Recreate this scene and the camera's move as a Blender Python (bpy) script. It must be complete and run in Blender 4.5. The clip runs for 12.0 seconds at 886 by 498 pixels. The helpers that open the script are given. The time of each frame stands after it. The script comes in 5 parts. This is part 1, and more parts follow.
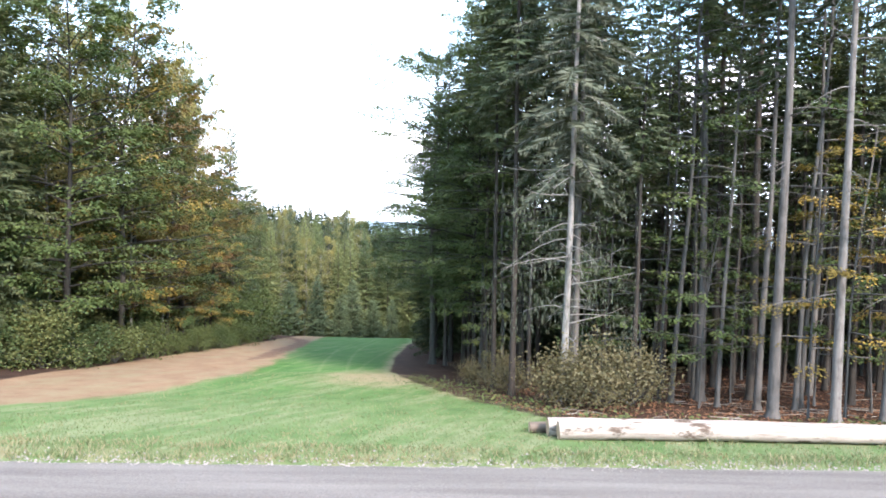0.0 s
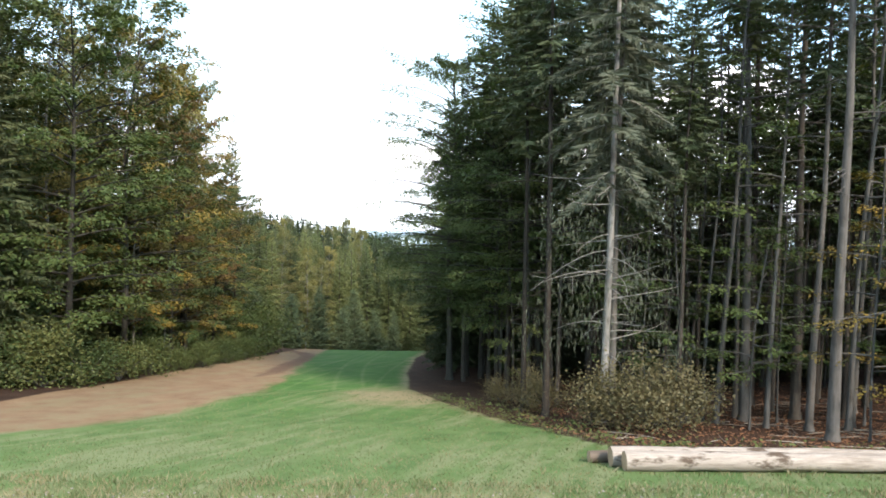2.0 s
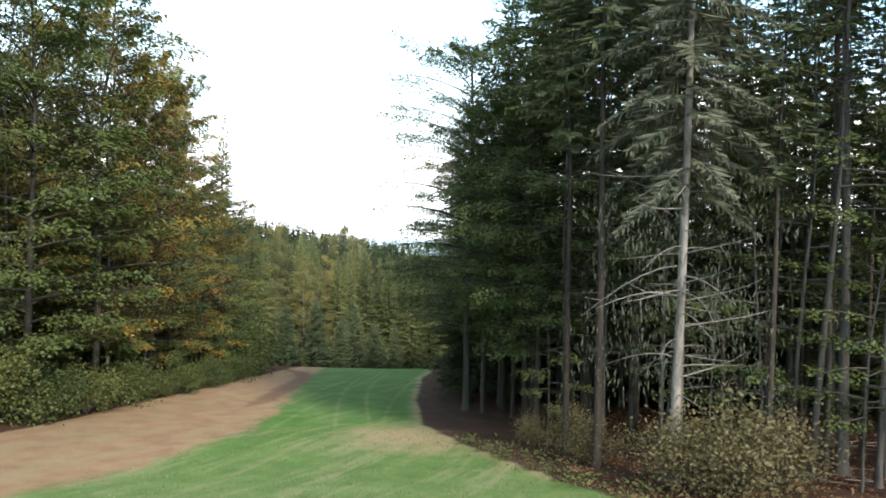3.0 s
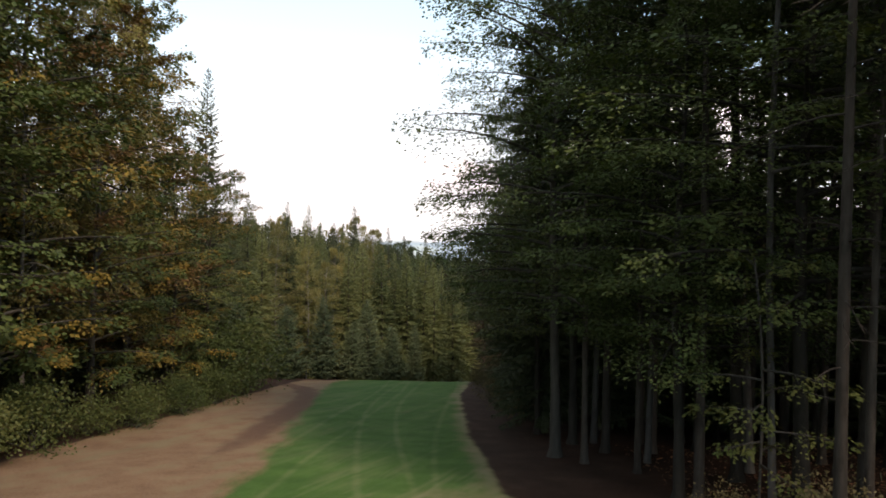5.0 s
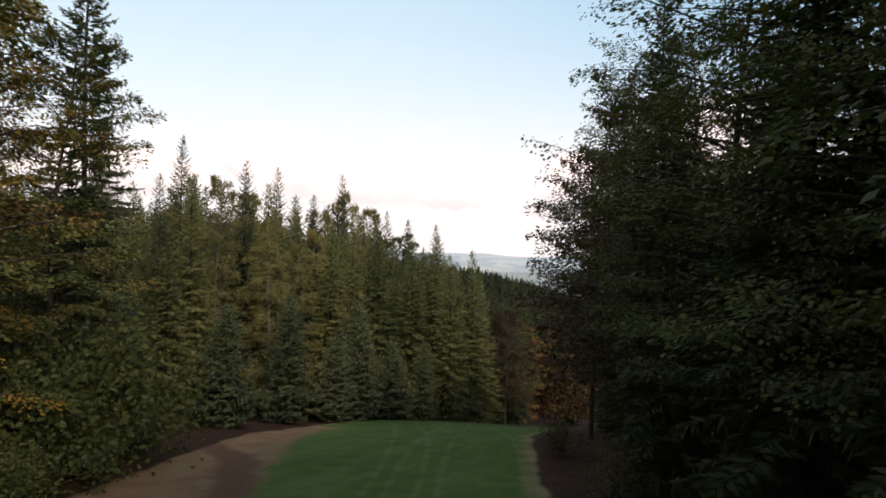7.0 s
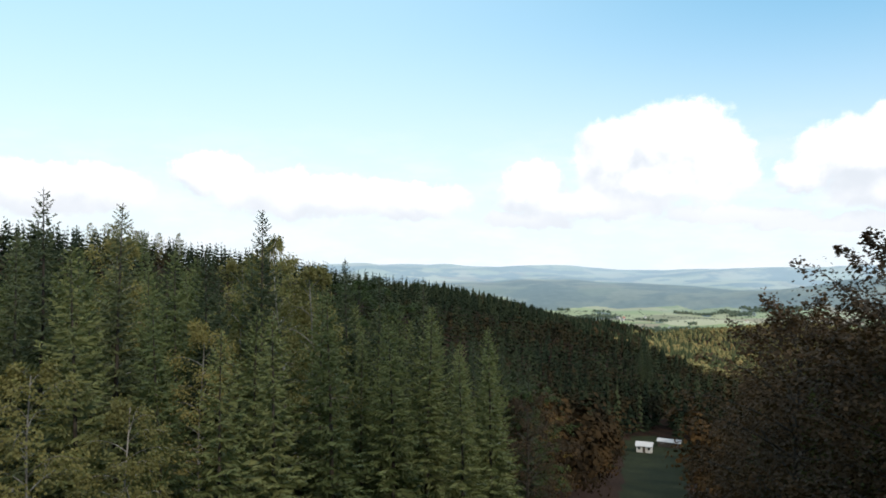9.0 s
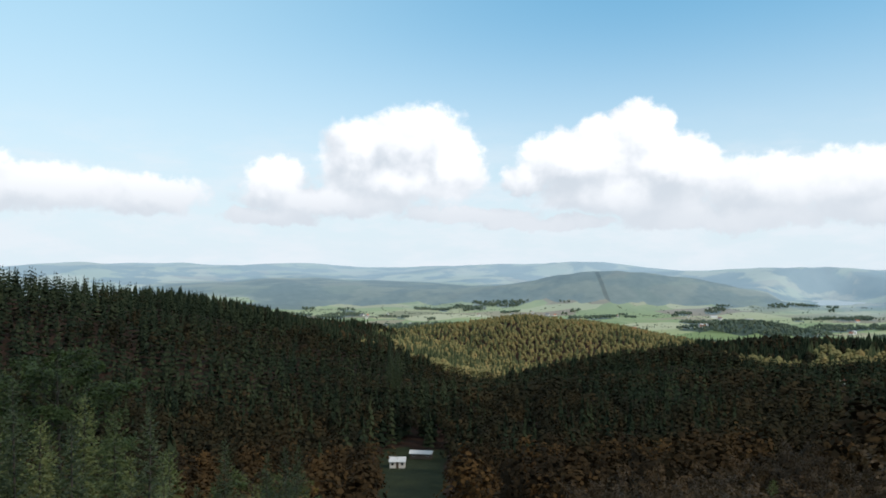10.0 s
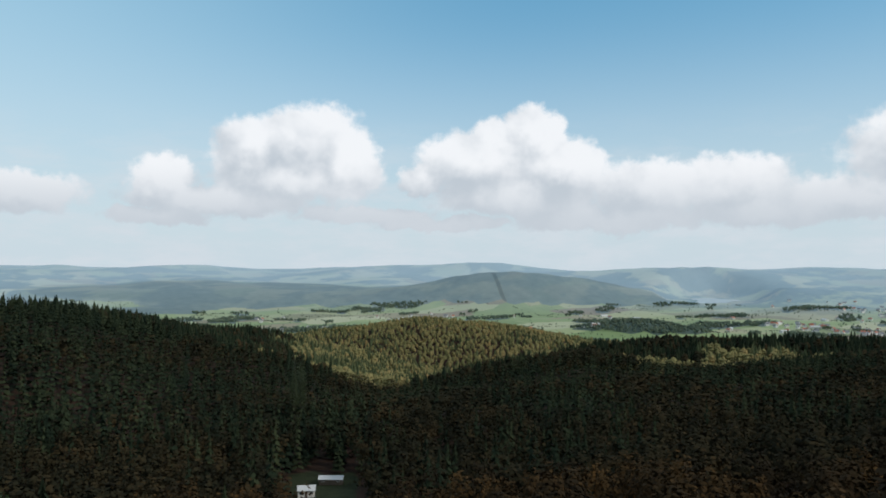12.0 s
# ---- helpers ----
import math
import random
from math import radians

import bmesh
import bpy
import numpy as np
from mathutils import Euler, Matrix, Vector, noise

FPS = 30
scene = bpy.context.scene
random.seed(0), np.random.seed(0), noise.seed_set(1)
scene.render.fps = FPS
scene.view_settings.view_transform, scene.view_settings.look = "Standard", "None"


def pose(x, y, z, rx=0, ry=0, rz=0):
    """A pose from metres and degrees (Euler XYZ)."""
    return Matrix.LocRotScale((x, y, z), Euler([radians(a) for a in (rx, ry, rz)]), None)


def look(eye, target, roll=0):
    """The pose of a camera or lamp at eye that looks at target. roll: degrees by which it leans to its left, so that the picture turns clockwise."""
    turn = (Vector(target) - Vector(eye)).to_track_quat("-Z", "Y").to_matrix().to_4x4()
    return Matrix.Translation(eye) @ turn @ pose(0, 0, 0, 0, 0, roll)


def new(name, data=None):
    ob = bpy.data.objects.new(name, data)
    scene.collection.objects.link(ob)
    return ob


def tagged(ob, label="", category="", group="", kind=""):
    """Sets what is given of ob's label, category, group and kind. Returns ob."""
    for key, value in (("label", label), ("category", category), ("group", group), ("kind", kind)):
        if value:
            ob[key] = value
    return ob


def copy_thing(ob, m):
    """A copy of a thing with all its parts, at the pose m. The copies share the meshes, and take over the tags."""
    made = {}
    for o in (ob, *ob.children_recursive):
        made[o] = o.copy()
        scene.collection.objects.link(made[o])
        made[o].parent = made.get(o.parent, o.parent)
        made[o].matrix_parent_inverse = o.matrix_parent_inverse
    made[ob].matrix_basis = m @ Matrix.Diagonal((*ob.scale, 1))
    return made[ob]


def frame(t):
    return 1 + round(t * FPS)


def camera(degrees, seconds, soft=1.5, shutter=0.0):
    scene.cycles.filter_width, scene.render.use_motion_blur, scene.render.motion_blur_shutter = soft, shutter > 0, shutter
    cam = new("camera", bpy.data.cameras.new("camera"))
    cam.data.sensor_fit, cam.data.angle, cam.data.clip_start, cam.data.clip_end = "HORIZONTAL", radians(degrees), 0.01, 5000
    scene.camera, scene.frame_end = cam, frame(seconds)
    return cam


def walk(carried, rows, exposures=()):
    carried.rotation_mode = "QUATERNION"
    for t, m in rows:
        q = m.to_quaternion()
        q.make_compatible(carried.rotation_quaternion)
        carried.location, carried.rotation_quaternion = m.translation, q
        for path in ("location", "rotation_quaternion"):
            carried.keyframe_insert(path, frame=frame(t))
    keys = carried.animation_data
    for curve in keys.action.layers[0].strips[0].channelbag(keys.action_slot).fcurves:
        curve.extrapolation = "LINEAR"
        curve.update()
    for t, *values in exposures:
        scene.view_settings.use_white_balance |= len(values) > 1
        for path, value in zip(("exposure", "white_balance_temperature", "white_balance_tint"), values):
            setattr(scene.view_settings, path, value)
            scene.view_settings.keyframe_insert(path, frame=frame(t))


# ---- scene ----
cam = camera(63.9, 12.0, soft=1.8)
PATH = [
    (0, (-0.074, -0.799, 5.543), (-0.074, 1.199, 5.446), 1.3),
    (0.5, (-0.166, -0.864, 5.555), (-0.158, 1.134, 5.463), 1.3),
    (1, (-0.248, -0.632, 5.54), (-0.235, 1.366, 5.457), 1.2),
    (1.5, (-0.781, -0.22, 5.565), (-0.765, 1.779, 5.488), 1.2),
    (2, (-1.679, 0.763, 5.577), (-1.654, 2.762, 5.506), 1.2),
    (2.5, (-2.156, 3.08, 5.586), (-2.126, 5.079, 5.526), 1.1),
    (3, (-2.717, 6.086, 5.593), (-2.68, 8.085, 5.544), 1.2),
    (3.5, (-4.113, 8.822, 5.523), (-4.072, 10.821, 5.476), 1.2),
    (3.7, (-4.65, 10.1, 5.35), (-4.61, 12.1, 5.305), 1.2),
    (5.5, (-4.94, 24.41, 2.91), (-4.926, 26.41, 2.875), 0.6),
    (6, (-5.45, 30.4, 2.0), (-5.415, 32.4, 1.975), 1.2),
    (6.5, (-6.19, 36.26, 1.14), (-6.155, 38.26, 1.125), 1.7),
    (6.7, (-6.55, 38.75, 0.96), (-6.515, 40.75, 0.949), 1.7),
    (8.3, (-9.0, 60.433, 1.703), (-8.879, 62.43, 1.709), 1.1),
    (8.5, (-8.847, 63.02, 2.192), (-8.73, 65.016, 2.213), 1.0),
    (9, (-8.632, 70.413, 4.837), (-8.481, 72.407, 4.861), 0.3),
    (9.5, (-8.281, 77.575, 7.617), (-7.831, 79.524, 7.644), 0.1),
    (10, (-7.727, 84.911, 10.009), (-6.89, 86.728, 10.028), 0.2),
    (10.5, (-7.6, 90.357, 11.406), (-6.5, 92.026, 11.421), 0.1),
    (10.6, (-7.65, 91.2, 11.5), (-6.29, 92.66, 11.515), 0.1),
    (10.8, (-7.7, 92.7, 11.65), (-6.35, 94.18, 11.668), 0.2),
    (10.9, (-7.7, 93.45, 11.75), (-6.6, 95.11, 11.77), 0.2),
    (11, (-7.7, 94.164, 11.9), (-6.712, 95.902, 11.921), 0.3),
    (11.5, (-7.2, 96.926, 12.946), (-6.188, 98.651, 12.97), 0.3),
    (12, (-6.547, 99.83, 13.802), (-5.457, 101.507, 13.823), 0.1),
]
EXPOSURES = [(0, 2.68, 6050, 22), (0.5, 2.48, 6150, 21), (1.0, 2.33, 6300, 19), (2.5, 1.92, 6600, 15), (3.5, 1.95, 6800, 17), (5.5, 0.55, 7600, 29), (6.5, 0.42, 7700, 30), (8.3, 0.45, 6700, 16), (9.5, 0.25, 6300, 12), (12, -0.2, 6150, 10)]
walk(cam, [(t, look(e, g, r)) for t, e, g, r in PATH], EXPOSURES)

# ---- sky and sun ----
SUN_AZ, SUN_EL = 149.0, 38.0          # degrees clockwise from +y, and above the horizon

world = bpy.data.worlds.new("sky")
scene.world = world
world.use_nodes = True


class Nodes:
    """A short hand for building node trees."""

    def __init__(self, tree):
        self.tree = tree

    def add(self, kind, **values):
        n = self.tree.nodes.new(kind)
        for k, v in values.items():
            if k == "blend_type":
                n.blend_type = v
            elif k == "operation":
                n.operation = v
            elif k == "data_type":
                n.data_type = v
            elif k == "sky_type":
                n.sky_type = v
            elif k == "attribute_name":
                n.attribute_name = v
            elif k == "clamp":
                n.use_clamp = v
        return n

    def put(self, sock, v):
        if isinstance(v, bpy.types.NodeSocket):
            self.tree.links.new(v, sock)
        elif v is not None:
            sock.default_value = v

    def math(self, op, a, b=None, c=None, clamp=False):
        n = self.add("ShaderNodeMath", operation=op, clamp=clamp)
        for i, v in enumerate((a, b, c)):
            self.put(n.inputs[i], v)
        return n.outputs[0]

    def vec(self, op, a, b=None):
        n = self.add("ShaderNodeVectorMath", operation=op)
        self.put(n.inputs[0], a)
        self.put(n.inputs[1], b)
        return n.outputs["Value"] if op in ("LENGTH", "DOT_PRODUCT", "DISTANCE") else n.outputs[0]

    def mix(self, f, a, b, blend="MIX"):
        n = self.add("ShaderNodeMix", data_type="RGBA", blend_type=blend)
        self.put(n.inputs[0], f)
        self.put(n.inputs[6], a if not isinstance(a, tuple) else (*a[:3], 1))
        self.put(n.inputs[7], b if not isinstance(b, tuple) else (*b[:3], 1))
        return n.outputs[2]

    def noise(self, vec, scale, detail=4, rough=0.55, distortion=0.0):
        n = self.add("ShaderNodeTexNoise")
        self.put(n.inputs["Vector"], vec)
        n.inputs["Scale"].default_value = scale
        n.inputs["Detail"].default_value = detail
        n.inputs["Roughness"].default_value = rough
        n.inputs["Distortion"].default_value = distortion
        return n.outputs["Fac"]

    def smooth(self, v, lo, hi):
        n = self.add("ShaderNodeMapRange")
        n.interpolation_type = "SMOOTHSTEP"
        self.put(n.inputs[0], v)
        n.inputs[1].default_value, n.inputs[2].default_value = lo, hi
        return n.outputs[0]

    def ramp(self, f, stops):
        n = self.add("ShaderNodeValToRGB")
        e = n.color_ramp.elements
        while len(e) < len(stops):
            e.new(0.5)
        for el, (p, c) in zip(e, stops):
            el.position, el.color = p, (*c, 1)
        self.put(n.inputs[0], f)
        return n.outputs[0]


def sky_world():
    t = world.node_tree
    t.nodes.clear()
    n = Nodes(t)
    out = n.add("ShaderNodeOutputWorld")
    bg = n.add("ShaderNodeBackground")
    t.links.new(bg.outputs[0], out.inputs[0])
    sky = n.add("ShaderNodeTexSky", sky_type="NISHITA")
    sky.sun_disc = False
    sky.sun_elevation, sky.sun_rotation = radians(SUN_EL), radians(SUN_AZ)
    sky.air_density, sky.dust_density, sky.ozone_density = 1.0, 0.6, 1.5
    base = n.vec("MULTIPLY", sky.outputs[0], (0.128, 0.172, 0.164))
    d = n.add("ShaderNodeTexCoord").outputs["Generated"]
    sep = n.add("ShaderNodeSeparateXYZ")
    t.links.new(d, sep.inputs[0])
    az = n.math("MULTIPLY", n.math("ARCTAN2", sep.outputs[0], sep.outputs[1]), 57.2958)
    el = n.math("MULTIPLY", n.math("ARCSINE", sep.outputs[2]), 57.2958)
    com = n.add("ShaderNodeCombineXYZ")
    t.links.new(az, com.inputs[0])
    t.links.new(el, com.inputs[1])
    p = com.outputs[0]
    base = n.mix(n.math("MULTIPLY", n.math("SUBTRACT", 1.0, n.smooth(el, 25.0, 45.0)), 0.5), base, (0.18, 0.46, 0.655))
    # thin high cloud over the darker quarter of the sky
    thin = n.math("SUBTRACT", 1.0, n.smooth(az, -8.0, 42.0))
    base = n.mix(n.math("MULTIPLY", thin, 0.42), base, (0.64, 0.86, 0.90))
    # pale air low over the horizon
    low = n.math("SUBTRACT", 1.0, n.smooth(el, -1.0, 21.0))
    base = n.mix(n.math("MULTIPLY", low, 0.92), base, (0.72, 0.80, 0.83))
    # cumulus: heaps of puffs as (azimuth, height, half width, half height)
    puffs = [(22.0, 8.8, 5.0, 3.4), (24.8, 7.4, 3.6, 3.6), (18.2, 8.2, 3.6, 2.9), (20.5, 6.2, 6.0, 2.0), (11.4, 5.7, 2.7, 2.0), (16.0, 4.4, 8.0, 1.3),
             (36.0, 7.6, 5.6, 2.7), (40.4, 9.6, 2.8, 2.6), (37.2, 9.2, 2.2, 2.0), (43.0, 7.0, 3.4, 2.6), (31.5, 6.0, 2.4, 1.3), (39.0, 4.8, 7.0, 2.0),
             (49.0, 5.4, 5.0, 2.4), (55.0, 5.4, 5.0, 2.4), (68.0, 7.2, 6.0, 3.6), (64.0, 4.2, 7.0, 1.8), (76.0, 6.0, 7.0, 4.0),
             (2.0, 4.5, 4.6, 1.7), (11.0, 3.0, 4.0, 0.8), (27.0, 3.3, 6.0, 0.8), (33.0, 2.5, 6.0, 0.6), (46.0, 3.0, 8.0, 1.2), (58.0, 3.4, 7.0, 1.4), (-6.0, 4.8, 8.0, 2.0), (-13.5, 6.2, 3.4, 2.0), (-24.0, 4.8, 7.0, 2.0), (-50.0, 6.0, 12.0, 3.5),
             (110.0, 7.0, 15.0, 4.5), (150.0, 7.0, 16.0, 4.0), (-100.0, 7.0, 17.0, 4.5), (-150.0, 7.0, 15.0, 4.0)]
    wob = n.add("ShaderNodeTexNoise")
    t.links.new(p, wob.inputs["Vector"])
    wob.inputs["Scale"].default_value, wob.inputs["Detail"].default_value, wob.inputs["Roughness"].default_value = 0.42, 7, 0.6
    warp = n.vec("MULTIPLY", n.vec("SUBTRACT", wob.outputs["Color"], (0.5, 0.5, 0.5)), (3.4, 2.6, 0))
    q = n.vec("ADD", p, warp)

    def heap(at):
        best = None
        for a, e, w, h in puffs:
            v = n.vec("LENGTH", n.vec("MULTIPLY", n.vec("SUBTRACT", at, (a, e, 0)), (1 / w, 1 / h, 0)))
            best = v if best is None else n.math("SMOOTH_MIN", best, v, 0.25)
        return best
    field = heap(q)
    fine = n.noise(p, 1.1, 6, 0.6)
    edge = n.math("ADD", field, n.math("MULTIPLY", n.math("SUBTRACT", fine, 0.5), 0.44))
    mask = n.math("SUBTRACT", 1.0, n.smooth(edge, 0.76, 1.10))
    # the side away from the sun and the flat bases are greyer
    lit = heap(n.vec("ADD", q, (1.2, 1.5, 0)))
    shade = n.smooth(n.math("ADD", n.math("MULTIPLY", n.math("SUBTRACT", field, lit), 0.55), n.math("MULTIPLY", n.math("SUBTRACT", n.noise(p, 0.30, 3, 0.5), 0.5), 1.5)), -0.40, 0.5)
    white = n.mix(shade, (1.08, 1.065, 1.04), (0.62, 0.665, 0.70))
    white = n.mix(n.math("MULTIPLY", n.math("SUBTRACT", 1.0, n.smooth(el, 2.5, 7.5)), 0.85), white, (0.66, 0.70, 0.73))
    veil = n.math("MULTIPLY", n.smooth(n.noise(n.vec("MULTIPLY", p, (0.5, 1.6, 1)), 0.25, 6, 0.62), 0.40, 0.66), n.math("SUBTRACT", 1.0, n.smooth(el, 2.0, 12.0)))
    col = n.mix(n.math("MULTIPLY", veil, 0.75), base, (0.78, 0.82, 0.84))
    col = n.mix(n.math("MULTIPLY", mask, 0.96), col, white)
    # broken white cloud overhead
    over = n.math("MULTIPLY", n.smooth(n.noise(n.vec("MULTIPLY", d, (1, 1, 1.6)), 2.6, 6, 0.6), 0.40, 0.62), n.smooth(el, 24.0, 38.0))
    col = n.mix(n.math("MULTIPLY", over, 0.9), col, (0.62, 0.61, 0.60))
    t.links.new(col, bg.inputs["Color"])
    bg.inputs["Strength"].default_value = 1.0


sky_world()
sun = new("sun", bpy.data.lights.new("sun", "SUN"))
sun.data.energy, sun.data.angle, sun.data.color = 2.2, radians(10), (1.0, 0.88, 0.71)
a, e = radians(SUN_AZ), radians(SUN_EL)
sun.matrix_world = look((math.sin(a) * math.cos(e), math.cos(a) * math.cos(e), math.sin(e)), (0, 0, 0))


# ---- materials ----
def material(name, rough=0.8, spec=0.3):
    m = bpy.data.materials.new(name)
    m.use_nodes = True
    n = Nodes(m.node_tree)
    b = m.node_tree.nodes["Principled BSDF"]
    b.inputs["Roughness"].default_value = rough
    b.inputs["Specular IOR Level"].default_value = spec
    return m, n, b


def bump(n, b, height, strength, distance):
    u = n.add("ShaderNodeBump")
    u.inputs["Strength"].default_value, u.inputs["Distance"].default_value = strength, distance
    n.put(u.inputs["Height"], height)
    n.tree.links.new(u.outputs[0], b.inputs["Normal"])


def leaf_material(name, dark, mid, bright, through_light=0.25, rough=0.6, tree_mix=0.68):
    """Foliage: a colour for each leaf or twig, another shift for each tree, and some light let through."""
    m, n, b = material(name, rough, 0.2)
    isl = n.add("ShaderNodeNewGeometry").outputs["Random Per Island"]
    obj = n.add("ShaderNodeObjectInfo").outputs["Random"]
    pos = n.add("ShaderNodeNewGeometry").outputs["Position"]
    clump = n.noise(pos, 0.35, 3)
    f = n.math("ADD", n.math("MULTIPLY", isl, 1 - tree_mix), n.math("MULTIPLY", obj, tree_mix))
    f = n.math("ADD", n.math("MULTIPLY", f, 0.7), n.math("MULTIPLY", clump, 0.35))
    c = n.ramp(f, [(0.1, dark), (0.5, mid), (0.95, bright)])
    n.put(b.inputs["Base Color"], c)
    tr = n.add("ShaderNodeBsdfTranslucent")
    n.put(tr.inputs[0], n.mix(1.0, c, (1.0, 1.0, 0.55), "MULTIPLY"))
    ms = n.add("ShaderNodeMixShader")
    ms.inputs[0].default_value = through_light
    n.tree.links.new(b.outputs[0], ms.inputs[1])
    n.tree.links.new(tr.outputs[0], ms.inputs[2])
    n.tree.links.new(ms.outputs[0], n.tree.nodes["Material Output"].inputs[0])
    return m


NEEDLES = leaf_material("spruce_needles", (0.024, 0.036, 0.019), (0.052, 0.069, 0.033), (0.105, 0.115, 0.05), 0.15)
GREY_NEEDLES = leaf_material("grey_spruce_needles", (0.04, 0.05, 0.036), (0.078, 0.09, 0.062), (0.13, 0.142, 0.098), 0.15)
YOUNG_NEEDLES = leaf_material("pine_needles", (0.035, 0.056, 0.032), (0.068, 0.098, 0.053), (0.12, 0.15, 0.078), 0.2)
# lighter copy of the spruce needles, with sunlight put into the colour
SUNLIT_NEEDLES = leaf_material("sunlit_spruce_needles", (0.042, 0.060, 0.025), (0.098, 0.122, 0.048), (0.175, 0.185, 0.075), 0.25)
BEECH_GREEN = leaf_material("beech_leaves_green", (0.024, 0.042, 0.014), (0.056, 0.084, 0.026), (0.125, 0.135, 0.042), 0.3)
BEECH_GOLD = leaf_material("beech_leaves_gold", (0.075, 0.062, 0.016), (0.16, 0.12, 0.028), (0.28, 0.19, 0.04), 0.3)
BEECH_RUST = leaf_material("beech_leaves_rust", (0.07, 0.046, 0.022), (0.15, 0.090, 0.036), (0.25, 0.145, 0.055), 0.3)
BROWN_LEAF = leaf_material("dull_brown_leaves", (0.03, 0.022, 0.013), (0.058, 0.038, 0.018), (0.11, 0.064, 0.027), 0.2)
BIRCH_LEAF = leaf_material("birch_leaves", (0.075, 0.078, 0.03), (0.15, 0.145, 0.052), (0.25, 0.215, 0.075), 0.3)
BUSH_LEAF = leaf_material("hedge_leaves", (0.025, 0.042, 0.015), (0.056, 0.080, 0.026), (0.125, 0.125, 0.042), 0.3)
BRAMBLE = leaf_material("dry_shrub_leaves", (0.055, 0.052, 0.027), (0.11, 0.098, 0.05), (0.20, 0.16, 0.08), 0.3)
GRASS_BLADE = leaf_material("grass_blades", (0.045, 0.072, 0.03), (0.085, 0.118, 0.05), (0.15, 0.162, 0.088), 0.3)
DRY_GRASS = leaf_material("dry_grass", (0.11, 0.105, 0.058), (0.19, 0.175, 0.10), (0.28, 0.25, 0.155), 0.3)
LITTER = leaf_material("fallen_leaves", (0.07, 0.035, 0.02), (0.15, 0.075, 0.04), (0.24, 0.13, 0.07), 0.1)
TWIGS = leaf_material("dead_twigs", (0.10, 0.09, 0.075), (0.20, 0.18, 0.15), (0.32, 0.29, 0.25), 0.0)


def bark_material(name, a, c, scale):
    m, n, b = material(name, 0.9, 0.15)
    g = n.add("ShaderNodeNewGeometry").outputs["Position"]
    v = n.vec("MULTIPLY", g, (1, 1, 0.18))
    grain = n.noise(v, scale, 6, 0.65)
    moss = n.noise(g, 0.5, 3)
    f = n.math("ADD", n.math("MULTIPLY", grain, 0.75), n.math("MULTIPLY", moss, 0.3))
    col = n.ramp(f, [(0.3, a), (0.75, c)])
    patch = n.noise(n.vec("MULTIPLY", g, (1, 1, 0.45)), 2.6, 4, 0.6)
    col = n.mix(n.math("MULTIPLY", n.smooth(patch, 0.52, 0.68), 0.55), col, tuple(0.5 * k for k in a))
    col = n.mix(n.math("MULTIPLY", n.smooth(n.noise(g, 1.3, 4, 0.65), 0.56, 0.7), 0.4), col, tuple(0.9 * k for k in c))
    obj = n.add("ShaderNodeObjectInfo").outputs["Random"]
    col = n.mix(n.math("MULTIPLY", obj, 0.6), col, tuple(0.4 * k for k in a))
    n.put(b.inputs["Base Color"], col)
    bump(n, b, grain, 0.6, 0.03)
    return m


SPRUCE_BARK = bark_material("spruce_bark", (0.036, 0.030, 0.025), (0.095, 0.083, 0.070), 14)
# paler copy for the forest front, its light painted into the bark
LIT_SPRUCE_BARK = bark_material("lit_spruce_bark", (0.07, 0.064, 0.058), (0.20, 0.188, 0.172), 10)
PALE_BARK = bark_material("pale_spruce_bark", (0.15, 0.142, 0.13), (0.31, 0.297, 0.275), 12)
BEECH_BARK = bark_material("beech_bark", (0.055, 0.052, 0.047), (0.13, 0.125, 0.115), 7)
# darker copy for the edge trees, their shade painted into the bark
SHADED_BEECH_BARK = bark_material("shaded_beech_bark", (0.035, 0.032, 0.027), (0.085, 0.08, 0.068), 7)
BIRCH_BARK = bark_material("birch_bark", (0.14, 0.135, 0.12), (0.46, 0.445, 0.41), 5)


# ---- the lie of the land ----
PROF_S = (-6000, -60, 10, 15.4, 17.5, 28, 50, 76, 90, 105, 120, 200, 300, 353, 470, 620, 820, 1050, 1400, 9000)
PROF_Z = (6, 2, 0, 0, -0.35, -2.0, -4.8, -8.1, -11, -14.5, -18.5, -41, -58, -64.5, -72, -105, -160, -205, -213, -215)
LEFT_HILL = ((-600, 300, 30), (-265, 464, 12), (-142, 597, -4), (4, 715, -33), (140, 932, -69), (384, 1230, -126), (560, 1500, -190))
MID_RIDGE = ((560, 1500, -205), (690, 1640, -172), (760, 1616, -168), (890, 1537, -146), (989, 1468, -150), (1042, 1427, -166), (1095, 1387, -196), (1300, 1250, -215))

FRONT_RIDGE = ((252, 635, -118), (319, 599, -106), (365, 566, -96), (387, 548, -90), (414, 523, -80), (435, 500, -88), (453, 481, -99), (490, 431, -101), (513, 395, -97), (549, 320, -96))
RIGHT_RIDGE = ((560, 790, -150), (651, 709, -108), (693, 662, -98), (765, 559, -91), (809, 475, -88), (860, 380, -90))


def ease(v):
    v = np.clip(v, 0, 1)
    return v * v * (3 - 2 * v)


def ridge(x, y, crest, fall):
    best = np.full(np.shape(x), -1000.0)
    for (x0, y0, z0), (x1, y1, z1) in zip(crest, crest[1:]):
        dx, dy = x1 - x0, y1 - y0
        t = np.clip(((x - x0) * dx + (y - y0) * dy) / (dx * dx + dy * dy), 0, 1)
        d = np.hypot(x - x0 - t * dx, y - y0 - t * dy)
        best = np.maximum(best, z0 + t * (z1 - z0) - fall * d * d / (d + 60))
    return best


